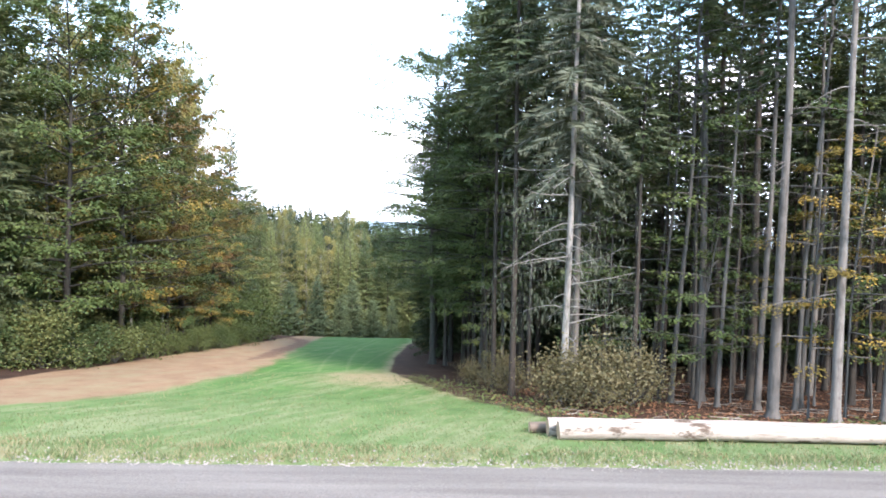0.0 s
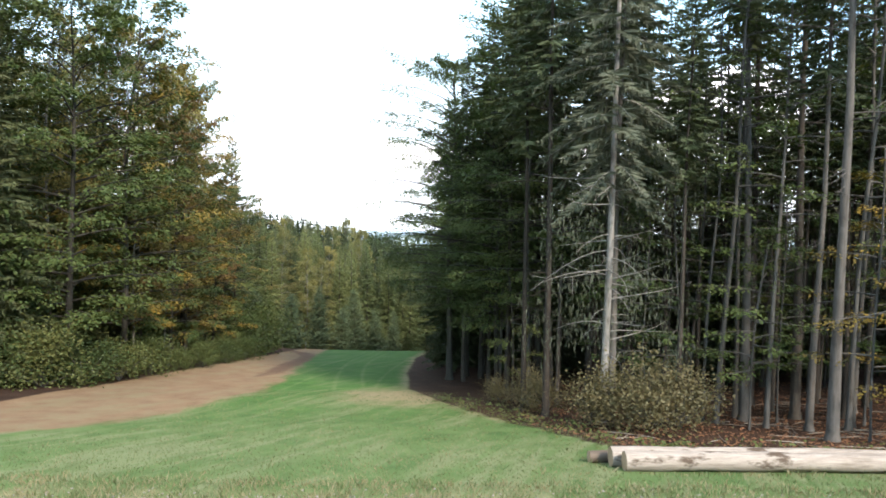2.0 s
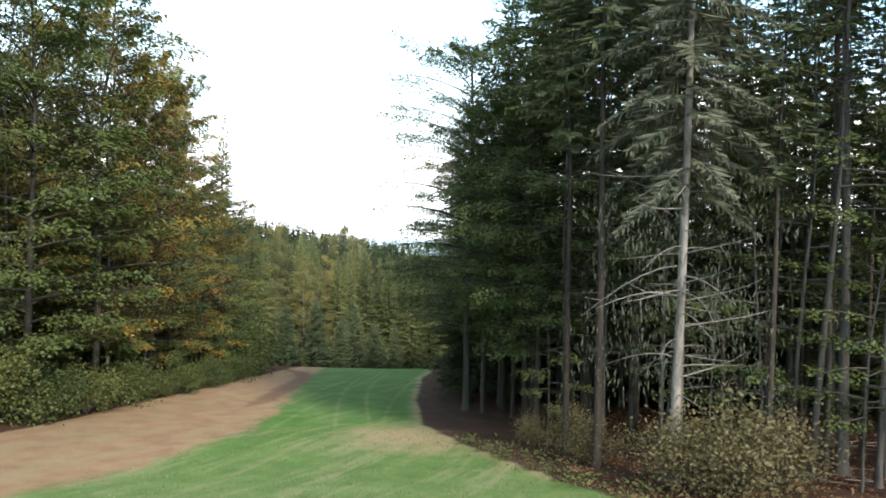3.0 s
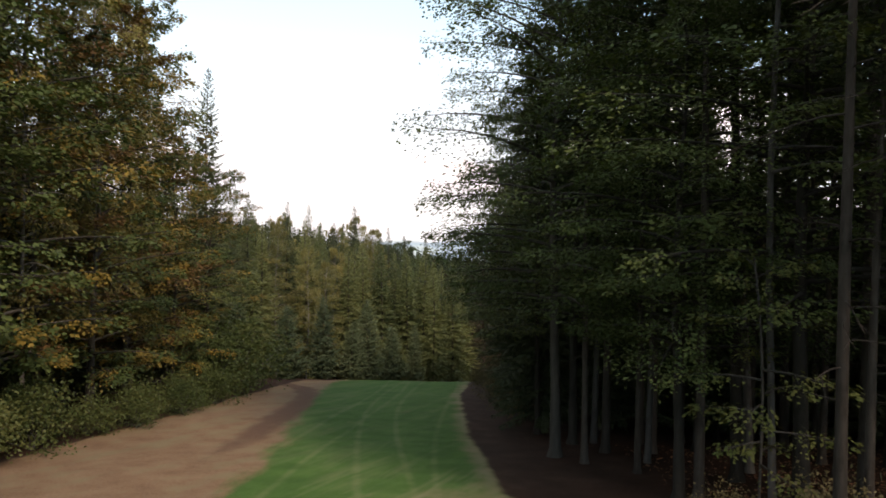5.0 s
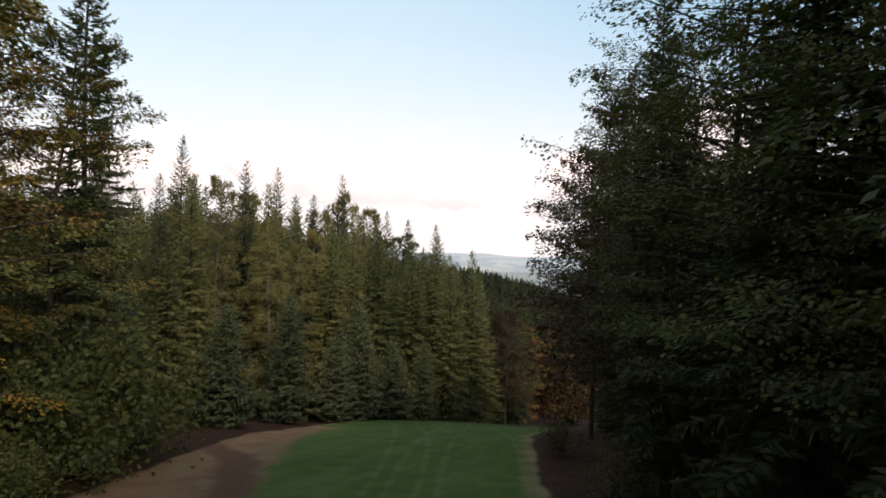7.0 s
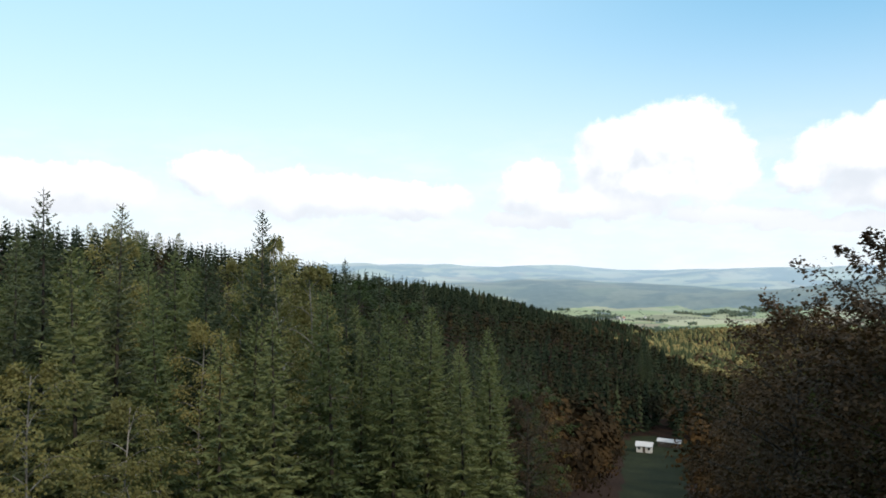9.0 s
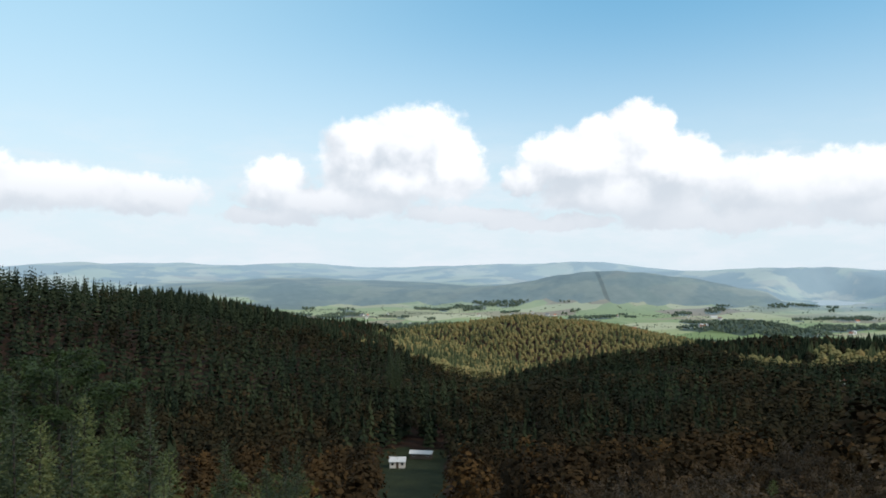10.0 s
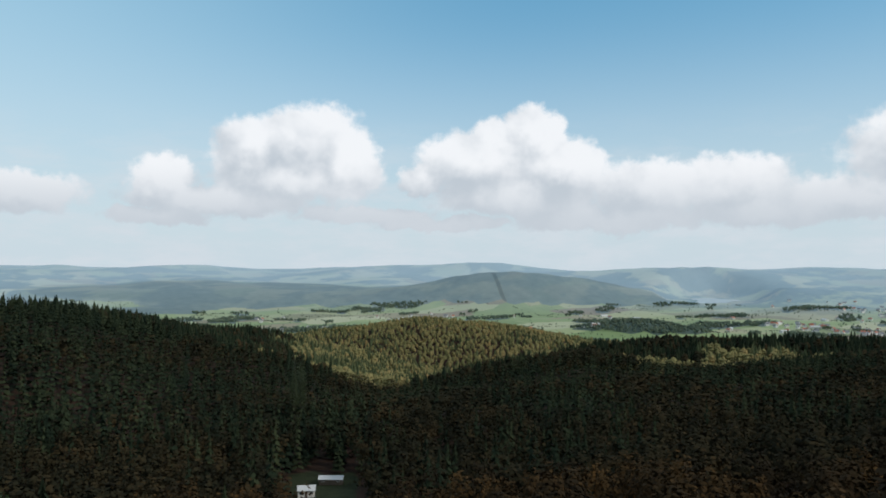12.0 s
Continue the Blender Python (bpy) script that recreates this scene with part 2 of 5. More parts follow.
def dome(x, y, cx, cy, top, rx, ry, turn=0.0):
    c, s = math.cos(radians(turn)), math.sin(radians(turn))
    u, v = ((x - cx) * c + (y - cy) * s) / rx, (-(x - cx) * s + (y - cy) * c) / ry
    return top * np.exp(-(u * u + v * v) * 1.3)


def lumps(x, y, size, amp, seed):
    """Gentle waves without a grain of their own."""
    r = np.random.RandomState(seed)
    out = 0
    for i in range(7):
        a, k, ph = r.uniform(0, 6.28), r.uniform(0.6, 1.7) * 6.28 / size, r.uniform(0, 6.28)
        out = out + np.sin((x * math.cos(a) + y * math.sin(a)) * k + ph)
    return out * amp / 3.5


def height(x, y):
    x, y = np.asarray(x, float), np.asarray(y, float)
    side = np.where(x < 100, 0.35 * x, 35 + 0.15 * (x - 100))
    s = y + side * ease((y - 40) / 200)
    z = np.interp(s, PROF_S, PROF_Z)
    p, q = ridge(x, y, LEFT_HILL, 0.33), ridge(x, y, MID_RIDGE, 0.25)
    f, g = ridge(x, y, FRONT_RIDGE, 0.30), ridge(x, y, RIGHT_RIDGE, 0.30)
    k, m = 7.0, np.maximum.reduce([z, p, q, f, g])
    z = m + k * np.log(sum(np.exp((v - m) / k) for v in (z, p, q, f, g)))
    r = np.hypot(x + 7, y - 95)
    # the far plain lifts into hill country
    z = z + ease((r - 3000) / 1900) * 98 + ease((r - 500) / 800) * lumps(x, y, 420, 5, 3)
    for k, (rk, rise, wide) in enumerate(((3350, 18, 210), (3800, 26, 230), (4250, 36, 250), (4720, 54, 280))):
        z = z + (rise + lumps(x, y, 1500, 0.42 * rise, 5 + k)) * np.exp(-((r + lumps(x, y, 1300, 160, 15 + k) - rk) / wide) ** 2)
    z = z + dome(x, y, 1990, 2750, 108, 560, 300, -38) + dome(x, y, 2300, 2500, 40, 520, 260, -38)
    z = z + dome(x, y, 900, 3500, 60, 800, 350, -15) + dome(x, y, 250, 3000, 38, 520, 170, -6) + dome(x, y, 1150, 3050, 34, 420, 130, -20) + dome(x, y, 3050, 2050, 40, 420, 170, -56) + dome(x, y, 2750, 3900, 42, 330, 200, -35) + dome(x, y, -300, 4300, 60, 1200, 400)
    z = z + dome(x, y, 3300, 2700, 60, 700, 300, -50)
    z = z + dome(x, y, 1620, 1540, 36, 190, 110, -48)
    # the hollow of the lake
    u, v = (x - 2930) * 0.588 - (y - 2245) * 0.809, (x - 2930) * 0.809 + (y - 2245) * 0.588
    lake = ease((2.0 - np.hypot(u / 150, v / 270)) / 0.7)
    z = z + (-195.0 - z) * lake
    near = 1 - ease((r - 150) / 100)
    return z + near * ease((y - 18) / 12) * lumps(x, y, 14, 0.07, 8)


def ground(x, y):
    return float(height(x, y))


# the meadow with its strip of bare earth, and its lower part that runs down to the huts
MEADOW_L = ((15.4, -40.0), (18, -24.0), (24, -21.0), (34, -19.8), (48, -18.2), (60, -17.4), (70, -16.4), (80, -14.5), (92, -11.5), (105, -5.0), (120, 2.5), (250, 52.0), (300, 68.0), (335, 80.0), (350, 92.0))
MEADOW_R = ((15.4, 60.0), (17.5, 20.0), (20.5, 4.2), (29, 0.9), (34, -1.3), (39, -2.9), (50, -3.4), (66, -3.2), (80, -1.5), (92, 3.0), (120, 15.0), (250, 69.0), (300, 93.0), (335, 108.0), (350, 92.0))


def edge(y, table):
    return np.interp(y, [t[0] for t in table], [t[1] for t in table])


def meadow_depth(x, y):
    """How far inside the meadow a place lies, in metres (below nought outside it)."""
    y2 = np.clip(y, 15.4, 350)
    d = np.minimum(x - edge(y2, MEADOW_L), edge(y2, MEADOW_R) - x)
    return np.where((y < 14.3) | (y > 350), -5.0, d)


TRACK = ((-40, 20), (-17, 24), (-13.6, 32), (-12.4, 42), (-12.2, 54), (-12.7, 64), (-14.2, 70), (-17.5, 74), (-24, 76.5))


def track_distance(x, y):
    best = np.full(np.shape(x), 1e3)
    for (x0, y0), (x1, y1) in zip(TRACK, TRACK[1:]):
        dx, dy = x1 - x0, y1 - y0
        t = np.clip(((x - x0) * dx + (y - y0) * dy) / (dx * dx + dy * dy), 0, 1)
        best = np.minimum(best, np.hypot(x - x0 - t * dx, y - y0 - t * dy))
    return best


def clearing(x, y):
    """Open places between the woods, seen from above."""
    return (((x - 576) / 75) ** 2 + ((y - 534) / 40) ** 2 < 1) | ((np.hypot(x - 5, y + 25) < 38) & (y < 16)) | ((y > 4) & (y < 17.5))


def wooded(x, y):
    """Where trees stand on the near hills."""
    x, y = np.asarray(x, float), np.asarray(y, float)
    r = np.hypot(x + 7, y - 95)
    free = (meadow_depth(x, y) > -1.2) | clearing(x, y)
    hill = (ridge(x, y, LEFT_HILL, 0.33) > -205) | (ridge(x, y, MID_RIDGE, 0.25) > -225) | (r < 1450) | ((x > 0.8 * y) & (r < 1900))
    return ~free & hill & (r < 2300)


def hill_wood(x, y):
    """The wooded cone hill and its neighbours on the plain, 0 to 1."""
    hills = dome(x, y, 1990, 2750, 1, 560, 300, -38) + dome(x, y, 2300, 2500, 0.5, 520, 260, -38) + dome(x, y, 900, 3500, 0.8, 800, 350, -15) + dome(x, y, 250, 3000, 0.8, 520, 170, -6) + dome(x, y, 1150, 3050, 0.8, 420, 130, -20)
    return ease((hills - 0.18) / 0.12)


def plain_wood(x, y):
    """Woods and hedgerows on the plain, 0 to 1."""
    v = lumps(x, y * 1.7, 520, 0.55, 41) + lumps(x, y * 1.6, 210, 0.4, 42)
    v = np.maximum(v, 1.4 * dome(x, y, 1620, 1540, 1, 210, 110, -48))
    return np.clip(np.maximum(ease((v - 0.31) / 0.22), hill_wood(x, y)), 0, 1) * 0.85


def mesh_of(name, verts, faces, mats, index=None, smooth=False):
    """One mesh from arrays of corners and of faces with the same number of corners each."""
    me = bpy.data.meshes.new(name)
    faces = np.asarray(faces, np.int32)
    k = faces.shape[1]
    me.vertices.add(len(verts))
    me.vertices.foreach_set("co", np.asarray(verts, np.float32).ravel())
    me.loops.add(faces.size)
    me.loops.foreach_set("vertex_index", faces.ravel())
    me.polygons.add(len(faces))
    me.polygons.foreach_set("loop_start", np.arange(0, faces.size, k, dtype=np.int32))
    if index is not None:
        me.polygons.foreach_set("material_index", np.asarray(index, np.int32))
    me.polygons.foreach_set("use_smooth", np.full(len(faces), smooth))
    for m in mats:
        me.materials.append(m)
    me.update(calc_edges=True)
    me.validate()
    return me


def part(name, data, parent, label=""):
    ob = new(name, data)
    ob.parent = parent
    return tagged(ob, label)


# ---- ground ----
def ground_material():
    m, n, b = material("ground_cover", 0.95, 0.1)
    pos = n.add("ShaderNodeNewGeometry").outputs["Position"]

    def attr(name):
        return n.add("ShaderNodeAttribute", attribute_name=name).outputs["Fac"]
    fine, mid, broad = n.noise(pos, 14, 8, 0.75), n.noise(pos, 0.9, 4), n.noise(pos, 0.12, 3)
    # forest floor: needles, fallen leaves and bare soil
    floor = n.ramp(n.math("ADD", n.math("MULTIPLY", fine, 0.6), n.math("MULTIPLY", mid, 0.45)),
                   [(0.3, (0.012, 0.008, 0.006)), (0.55, (0.038, 0.022, 0.015)), (0.8, (0.085, 0.052, 0.034))])
    # mown grass with paler, drier streaks along the mowing
    turn = n.add("ShaderNodeVectorRotate")
    n.put(turn.inputs["Vector"], pos)
    turn.inputs["Angle"].default_value = radians(20)
    streak = n.noise(n.vec("MULTIPLY", turn.outputs[0], (1.3, 0.10, 1)), 1.0, 5, 0.65, 0.6)
    lawn = n.ramp(n.math("ADD", n.math("MULTIPLY", fine, 0.4), n.math("MULTIPLY", mid, 0.6)),
                  [(0.3, (0.028, 0.078, 0.016)), (0.55, (0.052, 0.118, 0.027)), (0.8, (0.095, 0.155, 0.048))])
    dry = n.smooth(n.math("ADD", n.math("MULTIPLY", streak, 0.75), n.math("MULTIPLY", broad, 0.35)), 0.50, 0.72)
    foot = n.add("ShaderNodeSeparateXYZ")
    n.put(foot.inputs[0], pos)
    dry = n.math("ADD", dry, n.math("MULTIPLY", n.math("SUBTRACT", 1.0, n.smooth(foot.outputs[1], 20, 37)), n.math("MULTIPLY", mid, 0.75)), clamp=True)
    dry = n.math("MULTIPLY", dry, n.math("SUBTRACT", 1.0, n.math("MULTIPLY", n.smooth(foot.outputs[1], 37, 45), 0.65)))
    lawn = n.mix(n.math("MULTIPLY", dry, 0.7), lawn, (0.175, 0.18, 0.10))
    # pale wheel lines left by the mower
    pxy = n.add("ShaderNodeSeparateXYZ")
    n.put(pxy.inputs[0], pos)
    for x0, bend, phase in ((-6.0, 1.6, 0.3), (-2.9, 1.1, 1.4), (-9.0, 1.3, 2.2)):
        mid_line = n.math("ADD", x0, n.math("MULTIPLY", n.math("SINE", n.math("ADD", n.math("MULTIPLY", pxy.outputs[1], 0.075), phase)), bend))
        off = n.math("ABSOLUTE", n.math("SUBTRACT", n.math("ABSOLUTE", n.math("SUBTRACT", pxy.outputs[0], mid_line)), 0.8))
        on = n.math("MULTIPLY", n.math("SUBTRACT", 1.0, n.smooth(off, 0.03, 0.2)), n.math("MULTIPLY", n.math("ADD", 0.35, n.math("MULTIPLY", n.smooth(mid, 0.38, 0.66), 0.65)), n.smooth(pxy.outputs[1], 30, 40)))
        lawn = n.mix(n.math("MULTIPLY", on, 0.4), lawn, (0.15, 0.175, 0.085))
    jit = n.math("MULTIPLY", n.math("SUBTRACT", n.noise(pos, 0.7, 5), 0.5), 0.9)
    lawn = n.mix(n.smooth(n.math("ADD", attr("worn"), jit), 0.3, 0.95), lawn, (0.20, 0.168, 0.10))
    strip = n.ramp(n.math("ADD", n.math("MULTIPLY", fine, 0.7), n.math("MULTIPLY", mid, 0.4)),
                   [(0.3, (0.10, 0.060, 0.036)), (0.55, (0.185, 0.122, 0.074)), (0.8, (0.28, 0.20, 0.128))])
    strip = n.mix(n.math("MULTIPLY", n.smooth(n.math("ADD", n.math("MULTIPLY", streak, 0.6), n.math("MULTIPLY", mid, 0.4)), 0.46, 0.6), 0.6), strip, (0.165, 0.148, 0.085))
    edge_jit = n.math("MULTIPLY", n.math("SUBTRACT", n.noise(n.vec("MULTIPLY", pos, (1, 0.3, 1)), 0.8, 6, 0.65), 0.5), 1.7)
    lawn = n.mix(n.smooth(n.math("ADD", attr("strip"), edge_jit), 0.2, 0.8), lawn, strip)
    rut = n.ramp(fine, [(0.3, (0.06, 0.037, 0.025)), (0.7, (0.16, 0.10, 0.066))])
    lawn = n.mix(n.smooth(n.math("ADD", attr("rut"), n.math("MULTIPLY", jit, 0.6)), 0.35, 0.7), lawn, rut)
    # lower meadow towards the huts: its shade painted as a darker grass colour
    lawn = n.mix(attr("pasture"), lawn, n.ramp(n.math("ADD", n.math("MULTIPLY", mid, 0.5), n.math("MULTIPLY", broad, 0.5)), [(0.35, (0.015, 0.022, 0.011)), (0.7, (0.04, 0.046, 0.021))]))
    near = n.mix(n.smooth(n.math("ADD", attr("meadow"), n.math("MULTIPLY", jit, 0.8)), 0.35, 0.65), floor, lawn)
    # plain: a patchwork of pasture, stubble, ploughed earth and woods
    vor = n.add("ShaderNodeTexVoronoi")
    vor.distance = "CHEBYCHEV"
    n.put(vor.inputs["Vector"], n.vec("MULTIPLY", pos, (0.0036, 0.0062, 0)))
    vor.inputs["Scale"].default_value = 1.0
    sep = n.add("ShaderNodeSeparateColor")
    n.tree.links.new(vor.outputs["Color"], sep.inputs[0])
    fields = n.ramp(sep.outputs[0], [(0.0, (0.20, 0.27, 0.11)), (0.30, (0.29, 0.36, 0.15)), (0.46, (0.45, 0.44, 0.25)), (0.58, (0.25, 0.175, 0.14)),
                                     (0.68, (0.24, 0.31, 0.13)), (1.0, (0.50, 0.48, 0.31))])
    fields = n.mix(n.math("MULTIPLY", n.noise(pos, 0.03, 5), 0.25), fields, (0.12, 0.17, 0.08))
    # farther fields and woods paler and bluer: haze mixed into their colour
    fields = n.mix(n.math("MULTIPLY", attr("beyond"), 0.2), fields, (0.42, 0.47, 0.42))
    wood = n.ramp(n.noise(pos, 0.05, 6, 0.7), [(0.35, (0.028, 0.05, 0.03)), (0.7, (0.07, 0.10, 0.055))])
    hazy_wood = n.ramp(n.noise(pos, 0.02, 6, 0.7), [(0.35, (0.145, 0.195, 0.205)), (0.7, (0.20, 0.25, 0.245))])
    wood = n.mix(attr("beyond"), wood, hazy_wood)
    # a cleared lane up the cone hill
    lane = n.math("ABSOLUTE", n.math("SUBTRACT", n.math("SUBTRACT", n.math("MULTIPLY", pxy.outputs[0], 0.887), n.math("MULTIPLY", pxy.outputs[1], 0.46)), 500.0))
    lane = n.math("MULTIPLY", n.math("SUBTRACT", 1.0, n.smooth(lane, 5.0, 12.0)), n.math("MULTIPLY", n.smooth(pxy.outputs[1], 2450, 2470), n.math("SUBTRACT", 1.0, n.smooth(pxy.outputs[1], 2750, 2770))))
    wood = n.mix(n.math("MULTIPLY", lane, 0.8), wood, (0.075, 0.10, 0.105))
    fields = n.mix(n.smooth(n.math("ADD", attr("copse"), n.math("MULTIPLY", n.math("SUBTRACT", n.noise(pos, 0.012, 6, 0.6), 0.5), 0.5)), 0.42, 0.52), fields, wood)
    # hill country beyond the plain, the haze of distance painted into its colours
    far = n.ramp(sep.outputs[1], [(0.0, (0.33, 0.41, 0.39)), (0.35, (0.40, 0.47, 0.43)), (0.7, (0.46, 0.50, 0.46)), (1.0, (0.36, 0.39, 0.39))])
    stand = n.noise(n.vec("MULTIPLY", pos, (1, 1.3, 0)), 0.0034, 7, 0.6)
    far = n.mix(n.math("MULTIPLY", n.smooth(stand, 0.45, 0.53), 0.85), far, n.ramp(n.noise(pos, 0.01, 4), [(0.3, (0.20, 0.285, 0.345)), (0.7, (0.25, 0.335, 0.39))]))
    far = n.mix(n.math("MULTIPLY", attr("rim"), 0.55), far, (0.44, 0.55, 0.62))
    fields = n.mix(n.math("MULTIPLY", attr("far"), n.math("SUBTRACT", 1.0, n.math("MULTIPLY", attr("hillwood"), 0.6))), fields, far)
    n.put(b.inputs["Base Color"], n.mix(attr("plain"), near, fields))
    bump(n, b, n.math("ADD", fine, n.math("MULTIPLY", mid, 0.6)), 0.35, 0.08)
    return m


def axis(lo, hi, a, b, step, grow):
    """Lines of the ground's grid: close between a and b, and wider and wider towards lo and hi."""
    mid = list(np.arange(a, b + step / 2, step))
    up, s = [], step
    while mid[-1] + sum(up) < hi:
        s *= grow
        up.append(min(s, 90.0))
    down, s, v = [], step, a
    while v > lo:
        s = min(s * grow, 90.0)
        v -= s
        down.append(v)
    right = list(np.cumsum(up) + mid[-1])
    return np.array(sorted(down) + mid + right)


def build_ground():
    xs = axis(-3600, 4900, -30, 24, 0.7, 1.035)
    ys = axis(-2500, 4900, 8, 96, 0.8, 1.035)
    X, Y = np.meshgrid(xs, ys)
    Z = height(X, Y)
    nx, ny = len(xs), len(ys)
    i = np.arange(nx * ny).reshape(ny, nx)
    F = np.stack([i[:-1, :-1], i[:-1, 1:], i[1:, 1:], i[1:, :-1]], -1).reshape(-1, 4)
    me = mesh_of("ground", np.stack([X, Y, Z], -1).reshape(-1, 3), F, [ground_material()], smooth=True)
    x, y = X.ravel(), Y.ravel()
    r = np.hypot(x + 7, y - 95)
    depth, td = meadow_depth(x, y), track_distance(x, y)
    left = edge(np.clip(y, 15.4, 350), MEADOW_L)
    wide = np.interp(y, (19, 29, 36, 60, 76, 84), (5.0, 7.2, 8.2, 4.0, 1.4, 0.0))
    strip = (1 - ease((x - left - wide) / 2.6)) * (y > 19) * (y < 84)
    worn = np.exp(-(((x + 3.2) / 4.0) ** 2 + ((y - 35.3) / 4.2) ** 2)) * 0.95
    worn = np.maximum(worn, 0.5 * (1 - ease((y - 15.4) / 1.0)) * (y > 14))
    worn = np.maximum(worn, 0.7 * (1 - ease(depth / 1.5)) * ease((y - 24) / 6))
    wood = wooded(x, y)
    plain = np.where((r > 620) & ~wood & (y > 200), 1.0, 0.0)
    plain = np.where(clearing(x, y) & (x > 300), 1.0, plain)
    copse = plain_wood(x, y)
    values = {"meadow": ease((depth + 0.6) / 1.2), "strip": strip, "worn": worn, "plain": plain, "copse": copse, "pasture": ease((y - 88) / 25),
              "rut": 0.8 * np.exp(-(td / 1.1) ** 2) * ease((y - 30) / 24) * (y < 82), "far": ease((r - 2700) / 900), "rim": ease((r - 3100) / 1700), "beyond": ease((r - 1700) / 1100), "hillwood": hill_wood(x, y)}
    for name, v in values.items():
        at = me.attributes.new(name, "FLOAT", "POINT")
        at.data.foreach_set("value", np.asarray(v, np.float32) * np.ones(len(x), np.float32))
    tagged(new("ground", me), "grassy meadow, forest floor and far farmland", "ground", kind="structure")


build_ground()


def road_material():
    m, n, b = material("gravel_road", 0.95, 0.15)
    pos = n.add("ShaderNodeNewGeometry").outputs["Position"]
    grit, wear = n.noise(pos, 26, 5, 0.75), n.noise(n.vec("MULTIPLY", pos, (0.12, 1.6, 1)), 1.0, 4)
    f = n.math("ADD", n.math("MULTIPLY", grit, 0.6), n.math("MULTIPLY", wear, 0.5))
    n.put(b.inputs["Base Color"], n.ramp(f, [(0.35, (0.075, 0.066, 0.059)), (0.55, (0.135, 0.122, 0.111)), (0.75, (0.205, 0.188, 0.172))]))
    bump(n, b, grit, 0.8, 0.05)
    return m


def build_road():
    xs = np.arange(-160, 161, 1.0)
    across = ((-1.75, -0.06), (-1.35, 0.015), (-0.6, 0.045), (0.0, 0.06), (0.6, 0.045), (1.35, 0.015), (1.75, -0.06))
    V, F = [], []
    rr = np.random.RandomState(4)
    for k, x in enumerate(xs):
        mid = 13.1 + 0.035 * x + 0.0002 * x * x
        for j, (dy, dz) in enumerate(across):
            w = rr.uniform(-0.12, 0.12) if j in (0, 6) else 0
            V.append((x, mid + dy + w, ground(x, mid + dy + w) + dz + 0.012))
    m = len(across)
    for k in range(len(xs) - 1):
        for j in range(m - 1):
            F.append((k * m + j, (k + 1) * m + j, (k + 1) * m + j + 1, k * m + j + 1))
    me = mesh_of("road", V, F, [road_material()], smooth=True)
    tagged(new("road", me), "pale grey gravel forest road", "road", kind="structure")


build_road()


# ---- trees ----
def tube(points, radii, sides=7, jitter=0.0, rr=None):
    """A round limb through the points: corners and four-cornered faces."""
    P, R = np.asarray(points, float), np.asarray(radii, float)
    T = np.gradient(P, axis=0)
    T /= np.linalg.norm(T, axis=1)[:, None] + 1e-9
    ref = np.where(np.abs(T[:, 2:3]) > 0.8, [[1.0, 0, 0]], [[0, 0, 1.0]])
    U = np.cross(T, ref)
    U /= np.linalg.norm(U, axis=1)[:, None] + 1e-9
    W = np.cross(T, U)
    ang = np.arange(sides) * 2 * math.pi / sides
    ring = U[:, None] * np.cos(ang)[None, :, None] + W[:, None] * np.sin(ang)[None, :, None]
    rad = R[:, None] * (1 + (rr.uniform(-jitter, jitter, (len(P), sides)) if jitter else 0))
    V = (P[:, None] + ring * rad[..., None]).reshape(-1, 3)
    i = np.arange(len(P) * sides).reshape(len(P), sides)
    j = np.roll(i, -1, axis=1)
    F = np.stack([i[:-1], j[:-1], j[1:], i[1:]], -1).reshape(-1, 4)
    return V, F


def merge(pieces):
    Vs, Fs, o = [], [], 0
    for V, F in pieces:
        Vs.append(V)
        Fs.append(F + o)
        o += len(V)
    return np.concatenate(Vs), np.concatenate(Fs)


def blades(base, tip, width, rr, flat=0.0):
    """Pointed leaves or twigs from base to tip, as diamonds turned at random (flat=1: lying level)."""
    d = tip - base
    n = len(base)
    ref = rr.normal(size=(n, 3))
    ref[:, 2] = ref[:, 2] * (1 - flat)
    s = np.cross(d, ref)
    if flat:
        level = np.cross(d, np.array([[0, 0, 1.0]]))
        s = s / (np.linalg.norm(s, axis=1)[:, None] + 1e-9) * (1 - flat) + level / (np.linalg.norm(level, axis=1)[:, None] + 1e-9) * flat
    s /= np.linalg.norm(s, axis=1)[:, None] + 1e-9
    m = base + d * 0.45
    w = np.asarray(width).reshape(-1, 1) * 0.5
    V = np.stack([base, m + s * w, tip, m - s * w], 1).reshape(-1, 3)
    return V, np.arange(n * 4).reshape(n, 4)


def trunk_line(h, rr, lean=0.02, wave=0.12, n=9):
    z = np.linspace(0, h, n)
    ax, ay = rr.uniform(-lean, lean, 2)
    return np.stack([ax * z + wave * np.sin(z * 0.35 + rr.uniform(0, 6)) * z / h, ay * z + wave * np.sin(z * 0.3 + rr.uniform(0, 6)) * z / h, z], 1)


def trunk_mesh(name, line, r0, r1, bark, rr, extra=(), sides=9, sink=0.5):
    z = line[:, 2] / line[-1, 2]
    rad = r0 * (1 - z) + r1 * z
    L, R = np.vstack([line[:1] - [[0, 0, sink]], line[:1] + [[0, 0, 0.02]], line[:1] + [[0, 0, 0.35]], line[1:]]), np.concatenate([[r0 * 1.7, r0 * 1.55, r0 * 1.12], rad[1:]])
    V, F = merge([tube(L, R, sides, 0.06, rr), *extra])
    return mesh_of(name, V, F, [bark], smooth=True)


def thing(name, label, category, group, mesh_parts):
    """A thing made of parts, standing at the origin until it is copied into place."""
    ob = new(name)
    tagged(ob, label, category, group)
    for pname, me, plabel in mesh_parts:
        part(pname, me, ob, plabel)
    return ob


